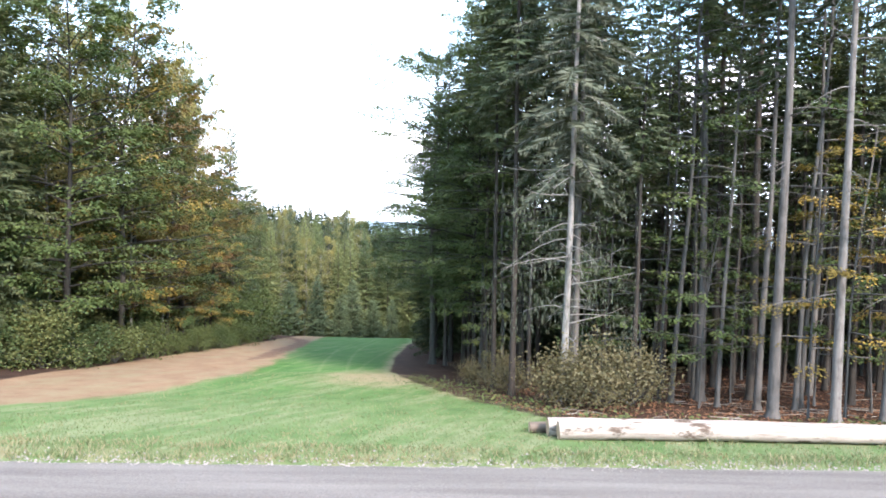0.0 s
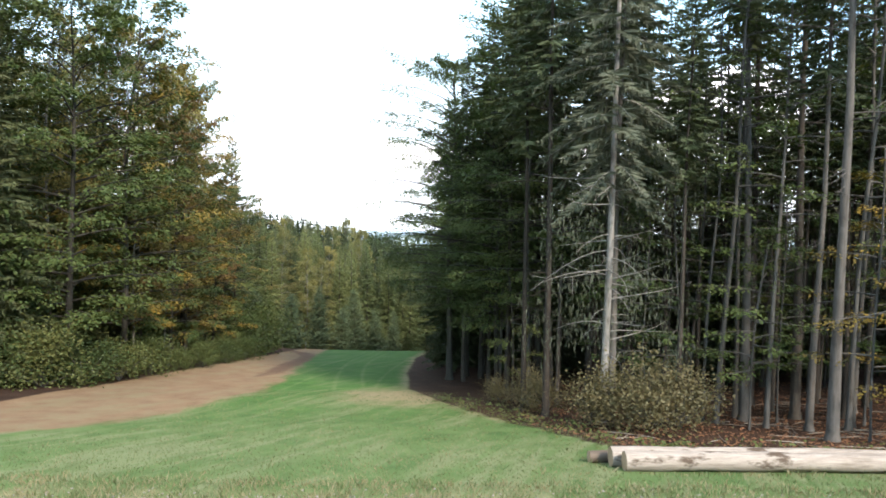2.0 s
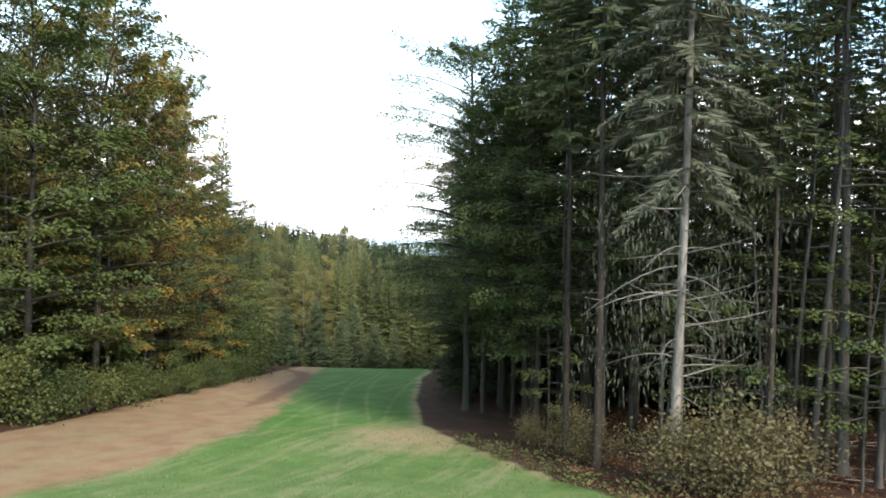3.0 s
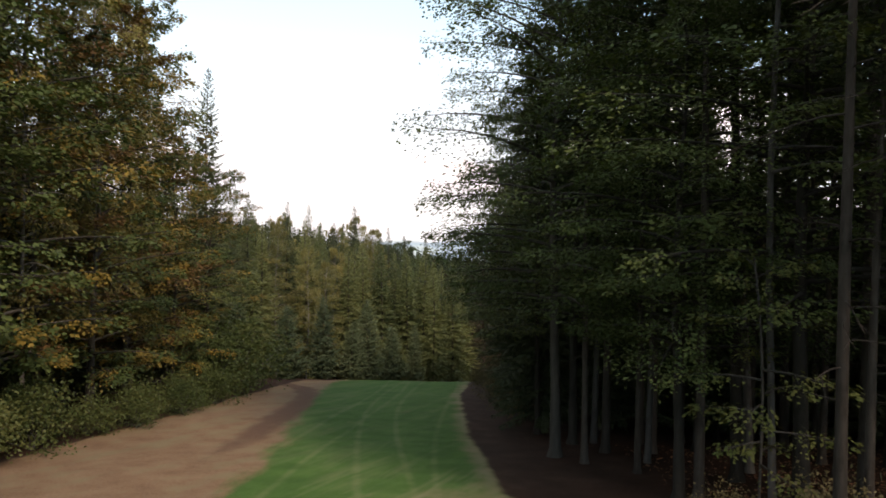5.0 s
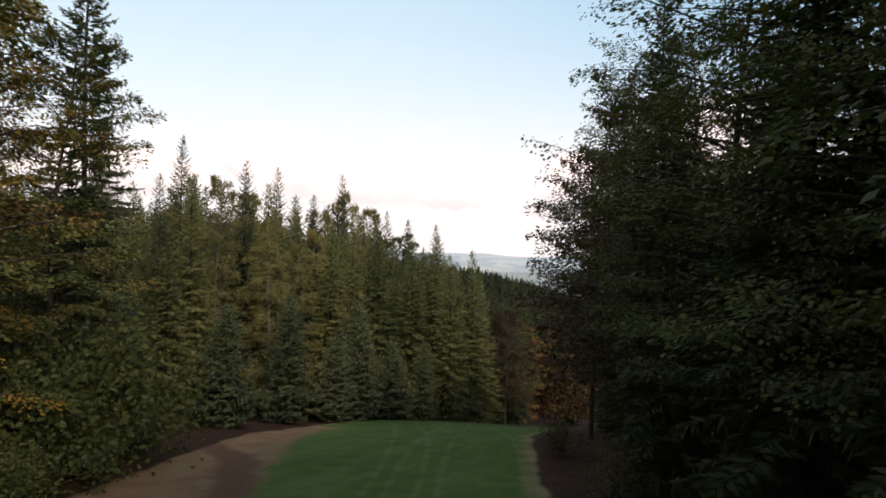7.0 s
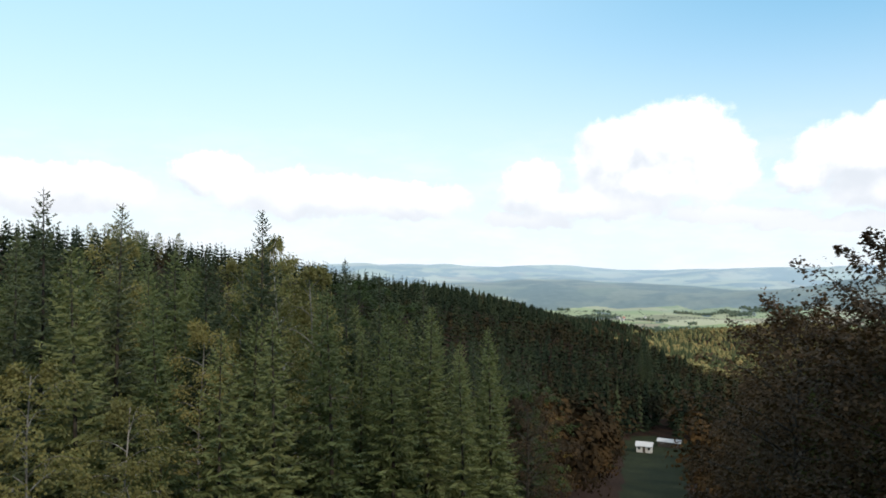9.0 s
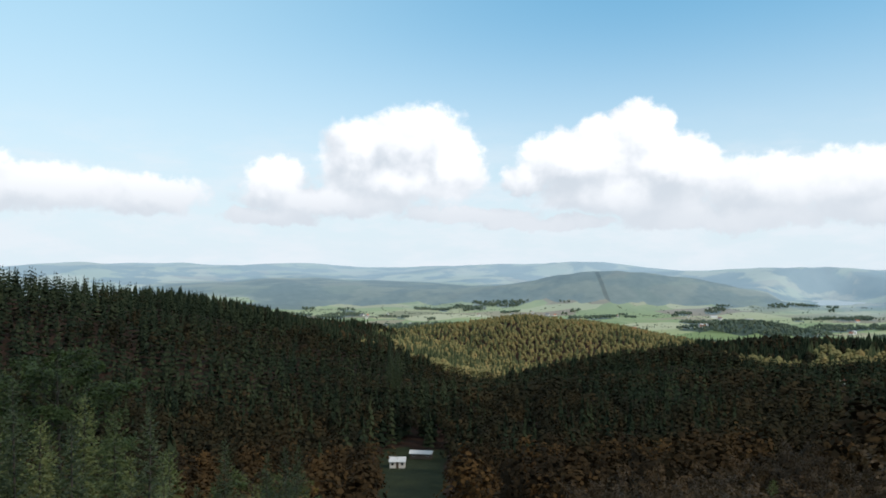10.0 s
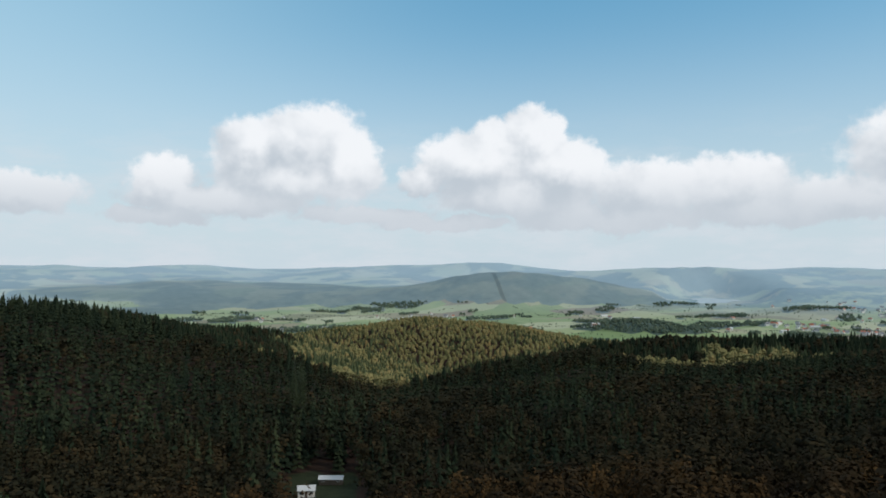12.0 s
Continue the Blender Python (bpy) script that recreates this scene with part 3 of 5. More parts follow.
def spruce(seed, h, low, reach, r0, needles=NEEDLES, bark=SPRUCE_BARK, dead=0, boughs=11.0, gap=0.1, droop=0.45, cls="spruce_tree", label="", taper=0.85, fine=1.0, hang=0.5, wisps=0, ragged=0.25):
    """A spruce: drooping boughs feathered with needle twigs, rising and shortening towards the tip; below them dead, bare boughs."""
    rr = np.random.RandomState(seed)
    line = trunk_line(h, rr)
    base, tip, wid, limbs = [], [], [], []
    up = np.array([0, 0, 1.0])

    def at(z):
        return np.array([np.interp(z, line[:, 2], line[:, k]) for k in range(3)])
    count = int(boughs * (h - low))
    for i in range(count):
        f = ((i + rr.rand()) / count) ** 1.08
        z = low + (h - 0.15 - low) * f
        a = i * 2.4 + rr.uniform(-0.5, 0.5)
        L = reach * (1 - f) ** taper * (0.62 + 0.38 * min(1, (f + 0.03) / 0.2)) * (1 - ragged * rr.rand() ** 1.5 * 1.6 + 0.1 * rr.rand()) + 0.16
        o = np.array([math.cos(a), math.sin(a), 0])
        side = np.array([-o[1], o[0], 0])
        lift = rr.uniform(-0.05, 0.12) + 0.75 * f * f
        sag = droop * (1 - 0.75 * f) * rr.uniform(0.7, 1.3)
        m = max(4, int(L / gap))
        t = np.linspace(0.1, 1.0, m) ** 0.9
        P = at(z) + o * (L * t)[:, None] + up * (L * (lift * t - sag * t ** 1.7 + 0.16 * t ** 4))[:, None]
        for sgn in (-1, 1):
            ln = np.minimum(0.07 + 0.44 * L * (1.02 - t), 0.62) * rr.uniform(0.7, 1.2, m)
            D = o * 0.6 + side * sgn * 0.8 + up * (0.25 * f - 0.3) + rr.normal(0, 0.14, (m, 3))
            base.append(P + rr.normal(0, 0.02, (m, 3)))
            tip.append(P + D * ln[:, None])
            wid.append(np.minimum(0.075 * fine + 0.05 * ln, 0.6 * ln) * rr.uniform(0.8, 1.4, m))
        k = rr.rand(m) < hang * (0.4 + 0.6 * (1 - f))
        n = int(k.sum())
        if n:
            ln = (0.10 + 0.16 * L * (1 - 0.6 * t[k])) * rr.uniform(0.6, 1.3, n)
            base.append(P[k])
            tip.append(P[k] + (-up + o * 0.25 + rr.normal(0, 0.16, (n, 3))) * ln[:, None])
            wid.append((0.05 * fine + 0.05 * ln) * rr.uniform(0.8, 1.3, n))
        base.append(P[-2:-1])
        tip.append(P[-1:] + o * 0.12)
        wid.append([0.06])
        if L > 1.2 and i % 3 == 0:
            limbs.append(tube(P[:: max(1, m // 5)], np.linspace(0.008 + 0.006 * L, 0.006, len(P[:: max(1, m // 5)])), 3))
    for k in range(wisps):
        zz, a, u = rr.uniform(0.3, 1.0) * low + 0.5, rr.uniform(0, 6.283), rr.uniform(0.8, 3.4)
        m = 22
        q = at(zz) + np.array([math.cos(a), math.sin(a), -0.15]) * u + rr.normal(0, 0.28, (m, 3))
        ln = rr.uniform(0.1, 0.26, m)
        base.append(q)
        tip.append(q + (-up + rr.normal(0, 0.22, (m, 3))) * ln[:, None])
        wid.append(ln * 0.13)
    zt = h - 0.7 * rr.rand(14)
    top = np.stack([at(v) for v in zt])
    d = rr.normal(0, 1, (14, 3)) * [1, 1, 0] + up * 0.9
    base.append(top)
    tip.append(top + d / np.linalg.norm(d, axis=1)[:, None] * (0.08 + 0.16 * (h - zt))[:, None])
    wid.append(np.full(14, 0.035))
    base.append(at(h)[None] - [[0, 0, 0.4]])
    tip.append(at(h)[None] + [[0, 0, 0.2]])
    wid.append([0.07])
    V, F = blades(np.concatenate(base), np.concatenate(tip), np.concatenate([np.asarray(w, float) for w in wid]), rr, 0.35)
    for k in range(dead):
        z, a, L = rr.uniform(0.25, 1.05) * low + 0.4, rr.uniform(0, 6.283), reach * rr.uniform(0.25, 0.95)
        t = np.linspace(0, 1, 6)
        rise, down = rr.uniform(-0.1, 0.35), rr.uniform(0.1, 0.75)
        bend = rr.uniform(-0.3, 0.3)
        o = np.array([math.cos(a), math.sin(a), 0])
        P = at(z) + o * (L * t)[:, None] + np.array([-o[1], o[0], 0]) * (bend * L * t * t)[:, None] + up * (L * (rise * t - down * t ** 2 + 0.2 * t ** 3))[:, None]
        limbs.append(tube(P, 0.021 * (1 - 0.8 * t) * (0.6 + 0.25 * L), 4))
        for u in (2, 3, 4):
            e = P[u] + (o * rr.uniform(0.1, 0.5) + rr.normal(0, 0.3, 3) - up * 0.2) * 0.3 * L
            limbs.append(tube(np.stack([P[u], e]), [0.010, 0.004], 3))
    tm = trunk_mesh("trunk", line, r0, 0.012, bark, rr, limbs)
    cm = mesh_of("crown", V, F, [needles])
    return thing(cls, label or "tall dark green spruce tree with drooping boughs", "tree", "spruces of the forest", [("trunk", tm, ""), ("crown", cm, "")])


def broadleaf(seed, h, low, reach, r0, leaves, bark=BEECH_BARK, limbs=26, sprays=9, per=13, leaf=0.2, flat=0.75, droop=0.1, cls="beech_tree", label="", group="beeches of the forest", second=None, rise=0.55, foot=0.72):
    """A broad-leaved tree: limbs that rise from the stem and branch into level fans of single leaves."""
    rr = np.random.RandomState(seed)
    line = trunk_line(h * 0.93, rr, 0.03, 0.3)
    extra, base, tip, wid, sec = [], [], [], [], []
    up = np.array([0, 0, 1.0])

    def at(z):
        return np.array([np.interp(z, line[:, 2], line[:, k]) for k in range(3)])
    limbs, per = int(limbs * 1.5), int(per * 0.72)
    for k in range(limbs):
        f = (k + rr.uniform(0, 1)) / limbs
        dense = rr.uniform(0.55, 1.75)
        if 0.1 < f < 0.85 and rr.rand() < 0.2:
            continue
        z0 = low + (h * 0.93 - low) * f ** 1.05
        a = k * 2.4 + rr.uniform(-0.5, 0.5)
        shape = math.sqrt(max(0.06, 1 - (max(0, f - 0.3) / 0.72) ** 2)) * (foot + (1 - foot) * min(1, f / 0.3))
        L = reach * shape * rr.uniform(0.65, 1.15)
        t = np.linspace(0, 1, 6)
        o = np.array([math.cos(a), math.sin(a), 0])
        side = np.array([-o[1], o[0], 0])
        climb = (rise * (0.35 + f) + 0.9 * max(0.0, f - 0.55)) * rr.uniform(0.6, 1.25)
        bend = rr.uniform(-0.25, 0.25)
        P = at(z0) + o * (L * t)[:, None] + side * (bend * L * t ** 2)[:, None] + up * (L * (climb * t - (droop + 0.3 * climb) * t ** 2))[:, None]
        extra.append(tube(P, (0.014 * L * (1 - t) + 0.010) * (1.15 - 0.6 * f), 5))
        for s in range(sprays):
            u = 1.0 if s == 0 else 0.2 + 0.8 * (s + rr.rand() - 0.5) / sprays
            c = np.array([np.interp(u, t, P[:, q]) for q in range(3)])
            phi = 0.15 * rr.normal() if s == 0 else rr.uniform(0.5, 1.15) * (1 if s % 2 else -1)
            o2 = o * math.cos(phi) + side * math.sin(phi) + up * (rr.uniform(-0.1, 0.25) * (0.4 + climb) - 0.2 * droop + 0.8 * max(0.0, f - 0.6) * rr.rand())
            o2 /= np.linalg.norm(o2)
            across = np.cross(o2, up)
            l2 = ((0.36 * (1 - u) + 0.17) * L + 0.2) * rr.uniform(0.7, 1.25)
            m = int(per * dense * rr.uniform(0.7, 1.3)) + 2
            w, v = rr.uniform(0.05, 1.0, m) ** 0.8, rr.uniform(-1, 1, m)
            lay = v * 0.42 * l2 * (1.08 - 0.75 * w)
            b0 = c + o2 * (w * l2)[:, None] + across * lay[:, None]
            b0[:, 2] += rr.normal(0, 0.04 + l2 * (0.05 + 0.35 * (1 - flat) + 0.12 * max(0.0, f - 0.6)), m) - l2 * ((0.12 + droop) * w ** 2) - np.abs(lay) * (0.15 + droop)
            d = o2 * 0.75 + across * (v * 0.7)[:, None] + rr.normal(0, 0.3, (m, 3)) * [1, 1, 0.6] - up * (0.25 + droop)
            d /= np.linalg.norm(d, axis=1)[:, None]
            ln = leaf * rr.uniform(0.7, 1.35, m)
            base.append(b0)
            tip.append(b0 + d * ln[:, None])
            wid.append(ln * 0.66)
            sec.append(np.full(m, 1 if second and rr.rand() < 0.3 else 0))
            if s % 2 == 0:
                extra.append(tube(np.stack([c, c + o2 * l2 * 0.8 - up * (0.1 + droop) * l2 * 0.6]), [0.012, 0.004], 3))
    V, F = blades(np.concatenate(base), np.concatenate(tip), np.concatenate(wid), rr, flat * 0.7)
    tm = trunk_mesh("trunk", line, r0, 0.03, bark, rr, extra)
    cm = mesh_of("crown", V, F, [leaves] + ([second] if second else []), np.concatenate(sec))
    return thing(cls, label or "beech tree with layered green leaves", "tree", group, [("trunk", tm, ""), ("crown", cm, "")])


def bush(seed, w, h, leaves, n=900, leaf=0.16, cls="bush", label="", group="bushes along the meadow", stems=14):
    """A shrub: stems from one root and leaves gathered towards the outside."""
    rr = np.random.RandomState(seed)
    stem_parts, base, tip, wid = [], [], [], []
    for k in range(stems):
        a, out = rr.uniform(0, 6.283), rr.uniform(0.15, 1.0)
        t = np.linspace(0, 1, 5)
        e = np.array([math.cos(a) * w * out, math.sin(a) * w * out, h * rr.uniform(0.55, 1.0) * math.sqrt(max(0.15, 1.05 - out * out))])
        P = np.stack([e[0] * t ** 0.9, e[1] * t ** 0.9, e[2] * t ** 0.75], 1)
        stem_parts.append(tube(P, 0.025 * (1 - 0.8 * t) * max(0.6, h / 2), 4))
        m = n // stems
        u = rr.uniform(0.35, 1.08, m) ** 0.7
        c = np.stack([np.interp(u, t, P[:, q]) for q in range(3)], 1) + rr.normal(0, 1, (m, 3)) * np.array([0.22 * w, 0.22 * w, 0.16 * h])
        c[:, 2] = np.maximum(c[:, 2], 0.06)
        d = rr.normal(0, 1, (m, 3)) * [1, 1, 0.6] + np.array([e[0], e[1], 0.2]) * 0.5
        d /= np.linalg.norm(d, axis=1)[:, None]
        ln = leaf * rr.uniform(0.6, 1.3, m)
        base.append(c)
        tip.append(c + d * ln[:, None])
        wid.append(ln * 0.6)
    V, F = blades(np.concatenate(base), np.concatenate(tip), np.concatenate(wid), rr, 0.3)
    sm = mesh_of("stems", *merge(stem_parts), [BEECH_BARK], smooth=True)
    cm = mesh_of("foliage", V, F, [leaves])
    return thing(cls, label, "bush", group, [("rootstock", sm, ""), ("foliage", cm, "")])


class Kind:
    """Puts the first tree of a kind, and then its copies, into place."""

    def __init__(self, ob):
        self.ob, self.used = ob, False
        self.tall = max(v.co.z for o in ob.children for v in o.data.vertices)

    def put(self, x, y, size=1.0, turn=None, sink=0.0):
        turn = rnd.uniform(0, 360) if turn is None else turn
        m = pose(x, y, ground(x, y) - sink, rnd.uniform(-1.2, 1.2), rnd.uniform(-1.2, 1.2), turn)
        if not self.used:
            self.used = True
            self.ob.matrix_basis = m @ Matrix.Scale(size, 4)
            return self.ob
        ob = copy_thing(self.ob, m)
        ob.scale = (size, size, size * rnd.uniform(0.94, 1.06))
        return ob


rnd = random.Random(21)

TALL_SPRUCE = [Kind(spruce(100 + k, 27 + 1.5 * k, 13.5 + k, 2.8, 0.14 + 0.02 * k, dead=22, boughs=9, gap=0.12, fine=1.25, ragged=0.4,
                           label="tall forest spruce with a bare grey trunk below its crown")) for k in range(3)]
FRONT_SPRUCE = [Kind(spruce(104 + k, 28 + k, 14.5 + k, 2.6, 0.165 + 0.02 * k, bark=LIT_SPRUCE_BARK, dead=18, boughs=8.5, gap=0.12, fine=1.2, ragged=0.4,
                            label="tall spruce at the forest front with a mottled trunk painted as lit")) for k in range(2)]
TALL_BEECH = [Kind(broadleaf(120 + k, 25 + k, 8.5 + k, 3.2, 0.10 + 0.02 * k, BEECH_GREEN, limbs=17, sprays=5, per=20, leaf=0.18, flat=0.9, rise=0.4,
                             label="slender forest beech with a smooth pale trunk")) for k in range(3)]
SAPLING = [Kind(broadleaf(140 + k, 8.5 + 1.5 * k, 2.2, 2.3, 0.045, lv, limbs=12, sprays=6, per=26, leaf=0.13, flat=0.97, rise=0.2, cls="beech_sapling",
                          label=lb, group="saplings under the trees")) for k, (lv, lb) in enumerate((
    (BEECH_GREEN, "thin beech sapling with level sprays of green leaves"), (BEECH_GREEN, "young beech with level green sprays"), (BEECH_GOLD, "thin beech sapling with yellow autumn leaves")))]
EDGE_SPRUCE = [Kind(spruce(160 + k, 22 + 2 * k, 1.0, 3.7, 0.22, boughs=13, gap=0.085, hang=0.6, label="edge spruce with green boughs down to the ground")) for k in range(2)]
SMALL_SPRUCE = [Kind(spruce(165 + k, 16 + k, 0.8, 2.7 + 0.2 * k, 0.17, SUNLIT_NEEDLES, boughs=16, gap=0.085, taper=0.78, cls="small_spruce", label="middle-sized spruce with pointed tip")) for k in range(3)]
GREY_SPRUCE = Kind(spruce(170, 28.5, 8.8, 3.4, 0.155, GREY_NEEDLES, PALE_BARK, dead=44, boughs=9, gap=0.07, droop=0.75, hang=1.0, wisps=170, fine=0.6, ragged=0.55, label="old spruce with a pale stripped trunk and grey hanging twigs"))
EDGE_BEECH = [Kind(broadleaf(180 + k, 20 + 1.5 * k, 2.6, 5.0, 0.2, BEECH_GREEN, SHADED_BEECH_BARK, limbs=52, sprays=11, per=46, leaf=0.17, flat=0.92, second=sc,
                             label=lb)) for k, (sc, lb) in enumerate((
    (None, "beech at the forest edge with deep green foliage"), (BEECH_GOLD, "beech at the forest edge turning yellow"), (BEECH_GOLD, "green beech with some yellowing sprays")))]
FRONT_BEECH = [Kind(broadleaf(185 + k, 21 + k, 5.4, 5.8, 0.2, BEECH_GREEN, SHADED_BEECH_BARK, limbs=52, sprays=12, per=84, leaf=0.115, flat=0.92, foot=0.8, rise=0.4, label="beech leaning out of the dark forest with fine green leaves")) for k in range(2)]
RUST_BEECH = [Kind(broadleaf(190 + k, 22 + 2 * k, 3.0, 3.8, 0.18, BEECH_RUST, SHADED_BEECH_BARK, limbs=40, sprays=9, per=42, leaf=0.17, flat=0.9, second=BEECH_GOLD,
                             label="beech in rust and gold autumn leaves")) for k in range(2)]
LOW_RUST = [Kind(broadleaf(195 + k, 14 + k, 2.0, 3.4, 0.15, BEECH_GREEN if k else BROWN_LEAF, SHADED_BEECH_BARK, limbs=30, sprays=8, per=42, leaf=0.17, flat=0.85, second=BROWN_LEAF if k else BEECH_RUST,
                           label="lower beech in green and brown leaves" if k else "lower beech in brown and rust leaves")) for k in range(2)]
BIRCH = [Kind(broadleaf(200 + k, 22 + 2 * k, 4.0, 2.8, 0.085, BIRCH_LEAF, BIRCH_BARK, limbs=36, sprays=10, per=44, leaf=0.14, flat=0.3, droop=0.4, rise=0.95, cls="birch_tree",
                        label="birch with thin pale yellow-green foliage", group="birches among the spruces")) for k in range(2)]
YOUNG_PINE = [Kind(spruce(210 + k, 7 + 2 * k, 0.3, 2.2, 0.09, YOUNG_NEEDLES, boughs=24, gap=0.08, droop=0.05, taper=0.7, cls="young_conifer",
                          label="young bluish conifer bushy to the ground")) for k in range(2)]

BROWN_BEECH = [Kind(broadleaf(230 + k, 17 + k, 4.0, 4.4, 0.16, BROWN_LEAF, SHADED_BEECH_BARK, limbs=36, sprays=9, per=36, leaf=0.16, rise=0.9,
                              label="thin beech with dull brown autumn leaves")) for k in range(2)]

taken = []


def room(x, y, d):
    return all((x - a) ** 2 + (y - b) ** 2 > (d + c) ** 2 * 0.25 for a, b, c in taken)


def plant(kind, x, y, space=2.0, size=1.0, turn=None):
    taken.append((x, y, space))
    return kind.put(x, y, size, turn)


# forest on the sunless side: the trunks along its open front
plant(GREY_SPRUCE, 4.9, 27.7, 3.4)
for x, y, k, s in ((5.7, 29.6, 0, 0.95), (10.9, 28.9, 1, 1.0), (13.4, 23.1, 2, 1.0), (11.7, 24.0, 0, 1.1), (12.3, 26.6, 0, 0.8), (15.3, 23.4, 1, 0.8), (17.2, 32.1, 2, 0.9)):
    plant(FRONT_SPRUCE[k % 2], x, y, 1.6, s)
for x, y, k, s in ((14.0, 27.0, 0, 1.0), (14.5, 27.6, 1, 0.9), (9.4, 28.0, 2, 0.8), (9.1, 28.6, 0, 0.75), (11.0, 30.0, 1, 0.8), (10.9, 27.0, 2, 0.7), (2.4, 43.2, 0, 1.0), (1.5, 47.3, 1, 1.0), (5.3, 42.0, 2, 1.0), (3.2, 36.0, 0, 0.95)):
    plant(TALL_BEECH[k], x, y, 1.4, s)
for x, y, k, s in ((8.6, 29.6, 0, 1.15), (12.9, 23.9, 2, 0.9), (7.3, 30.8, 1, 1.0), (14.6, 24.6, 2, 1.0), (11.6, 31.0, 0, 1.0), (16.4, 26.0, 1, 1.0), (6.6, 33.5, 1, 1.0), (17.5, 25.0, 0, 1.1), (9.9, 26.2, 0, 0.9), (2.2, 34.6, 0, 0.75), (15.6, 28.6, 0, 1.0), (12.0, 28.4, 1, 0.9), (18.6, 28.0, 2, 0.95)):
    plant(SAPLING[k], x, y, 1.0, s)
for x, y, k, s in ((1.8, 38.4, 0, 0.75), (-0.6, 44.0, 0, 0.95), (0.6, 47.0, 2, 0.82), (0.5, 53.8, 0, 0.82), (0.6, 60.5, 2, 0.78), (2.8, 69.0, 0, 0.8), (4.0, 77.0, 2, 0.72), (4.2, 36.6, 2, 1.0)):
    plant(FRONT_BEECH[k // 2], x, y, 3.0, s)
for x, y, s in ((4.6, 51.5, 0.85), (3.6, 57.5, 0.85), (7.6, 54.0, 0.9), (6.4, 61.0, 0.85), (3.6, 65.0, 0.75), (9.8, 58.5, 0.9), (8.2, 66.5, 0.75), (11.5, 64.0, 0.8), (9.5, 50.0, 0.9), (13.0, 54.5, 0.9), (4.6, 71.5, 0.65), (8.4, 73.5, 0.65), (12.5, 70.0, 0.7)):
    plant(EDGE_SPRUCE[rnd.randint(0, 1)], x, y, 2.4, s)
for x, y, s in ((12.4, 47.6, 0.9), (15.4, 50.5, 0.9), (2.9, 54.4, 0.8), (0.2, 56.6, 0.78), (0.4, 64.4, 0.72), (-0.2, 50.6, 0.78), (2.6, 51.2, 0.85), (5.2, 67.6, 0.7), (11.2, 61.0, 0.8), (14.6, 58.0, 0.85), (16.5, 45.0, 0.9), (2.6, 61.2, 0.75)):
    plant(EDGE_SPRUCE[rnd.randint(0, 1)], x, y, 2.4, s)
for x, y, k, s in ((2.3, 38.3, 0, 0.95), (0.2, 42.9, 1, 0.72), (1.4, 45.0, 2, 0.85), (3.1, 44.9, 0, 0.95), (-0.4, 49.6, 1, 0.72), (4.4, 40.8, 2, 1.0), (6.0, 43.6, 1, 0.95), (2.0, 49.4, 0, 0.9), (5.0, 47.6, 2, 0.9), (7.6, 41.0, 0, 1.0), (8.2, 45.6, 1, 0.95), (6.6, 38.0, 2, 1.0), (10.2, 42.6, 0, 0.95)):
    plant(TALL_SPRUCE[k], x, y, 1.6, s)
# low, dark spruces deep in the wood
tries = 0
count = 0
while count < 75 and tries < 3000:
    tries += 1
    x, y = rnd.uniform(6, 50), rnd.uniform(46, 76)
    if not room(x, y, 2.6) or (x > 26 and y < 54):
        continue
    plant(rnd.choice(EDGE_SPRUCE), x, y, 2.6, rnd.uniform(0.5, 0.75))
    count += 1
tries = 0
count = 0
while count < 290 and tries < 12000:
    tries += 1
    x, y = rnd.uniform(1, 46), 25 + 103 * rnd.random() ** 1.3
    if meadow_depth(x, y) > -2.0 or not room(x, y, 2.0) or (y < 27 and x < 18):
        continue
    if (x > 26 and rnd.random() < 0.5) or (y > 66 and rnd.random() < 0.6):
        continue
    k = rnd.random()
    if y > 66:
        plant(rnd.choice(BROWN_BEECH + SMALL_SPRUCE[:1] + BROWN_BEECH + LOW_RUST[:1]), x, y, 3.4, rnd.uniform(0.7, 0.88) * (1.0 if y > 78 else 1.12))
    else:
        plant(rnd.choice(TALL_SPRUCE) if k < 0.84 else rnd.choice(TALL_BEECH), x, y, 2.0, rnd.uniform(0.6, 1.08) if y < 36 and x < 24 else rnd.uniform(0.62, 0.92))
    count += 1

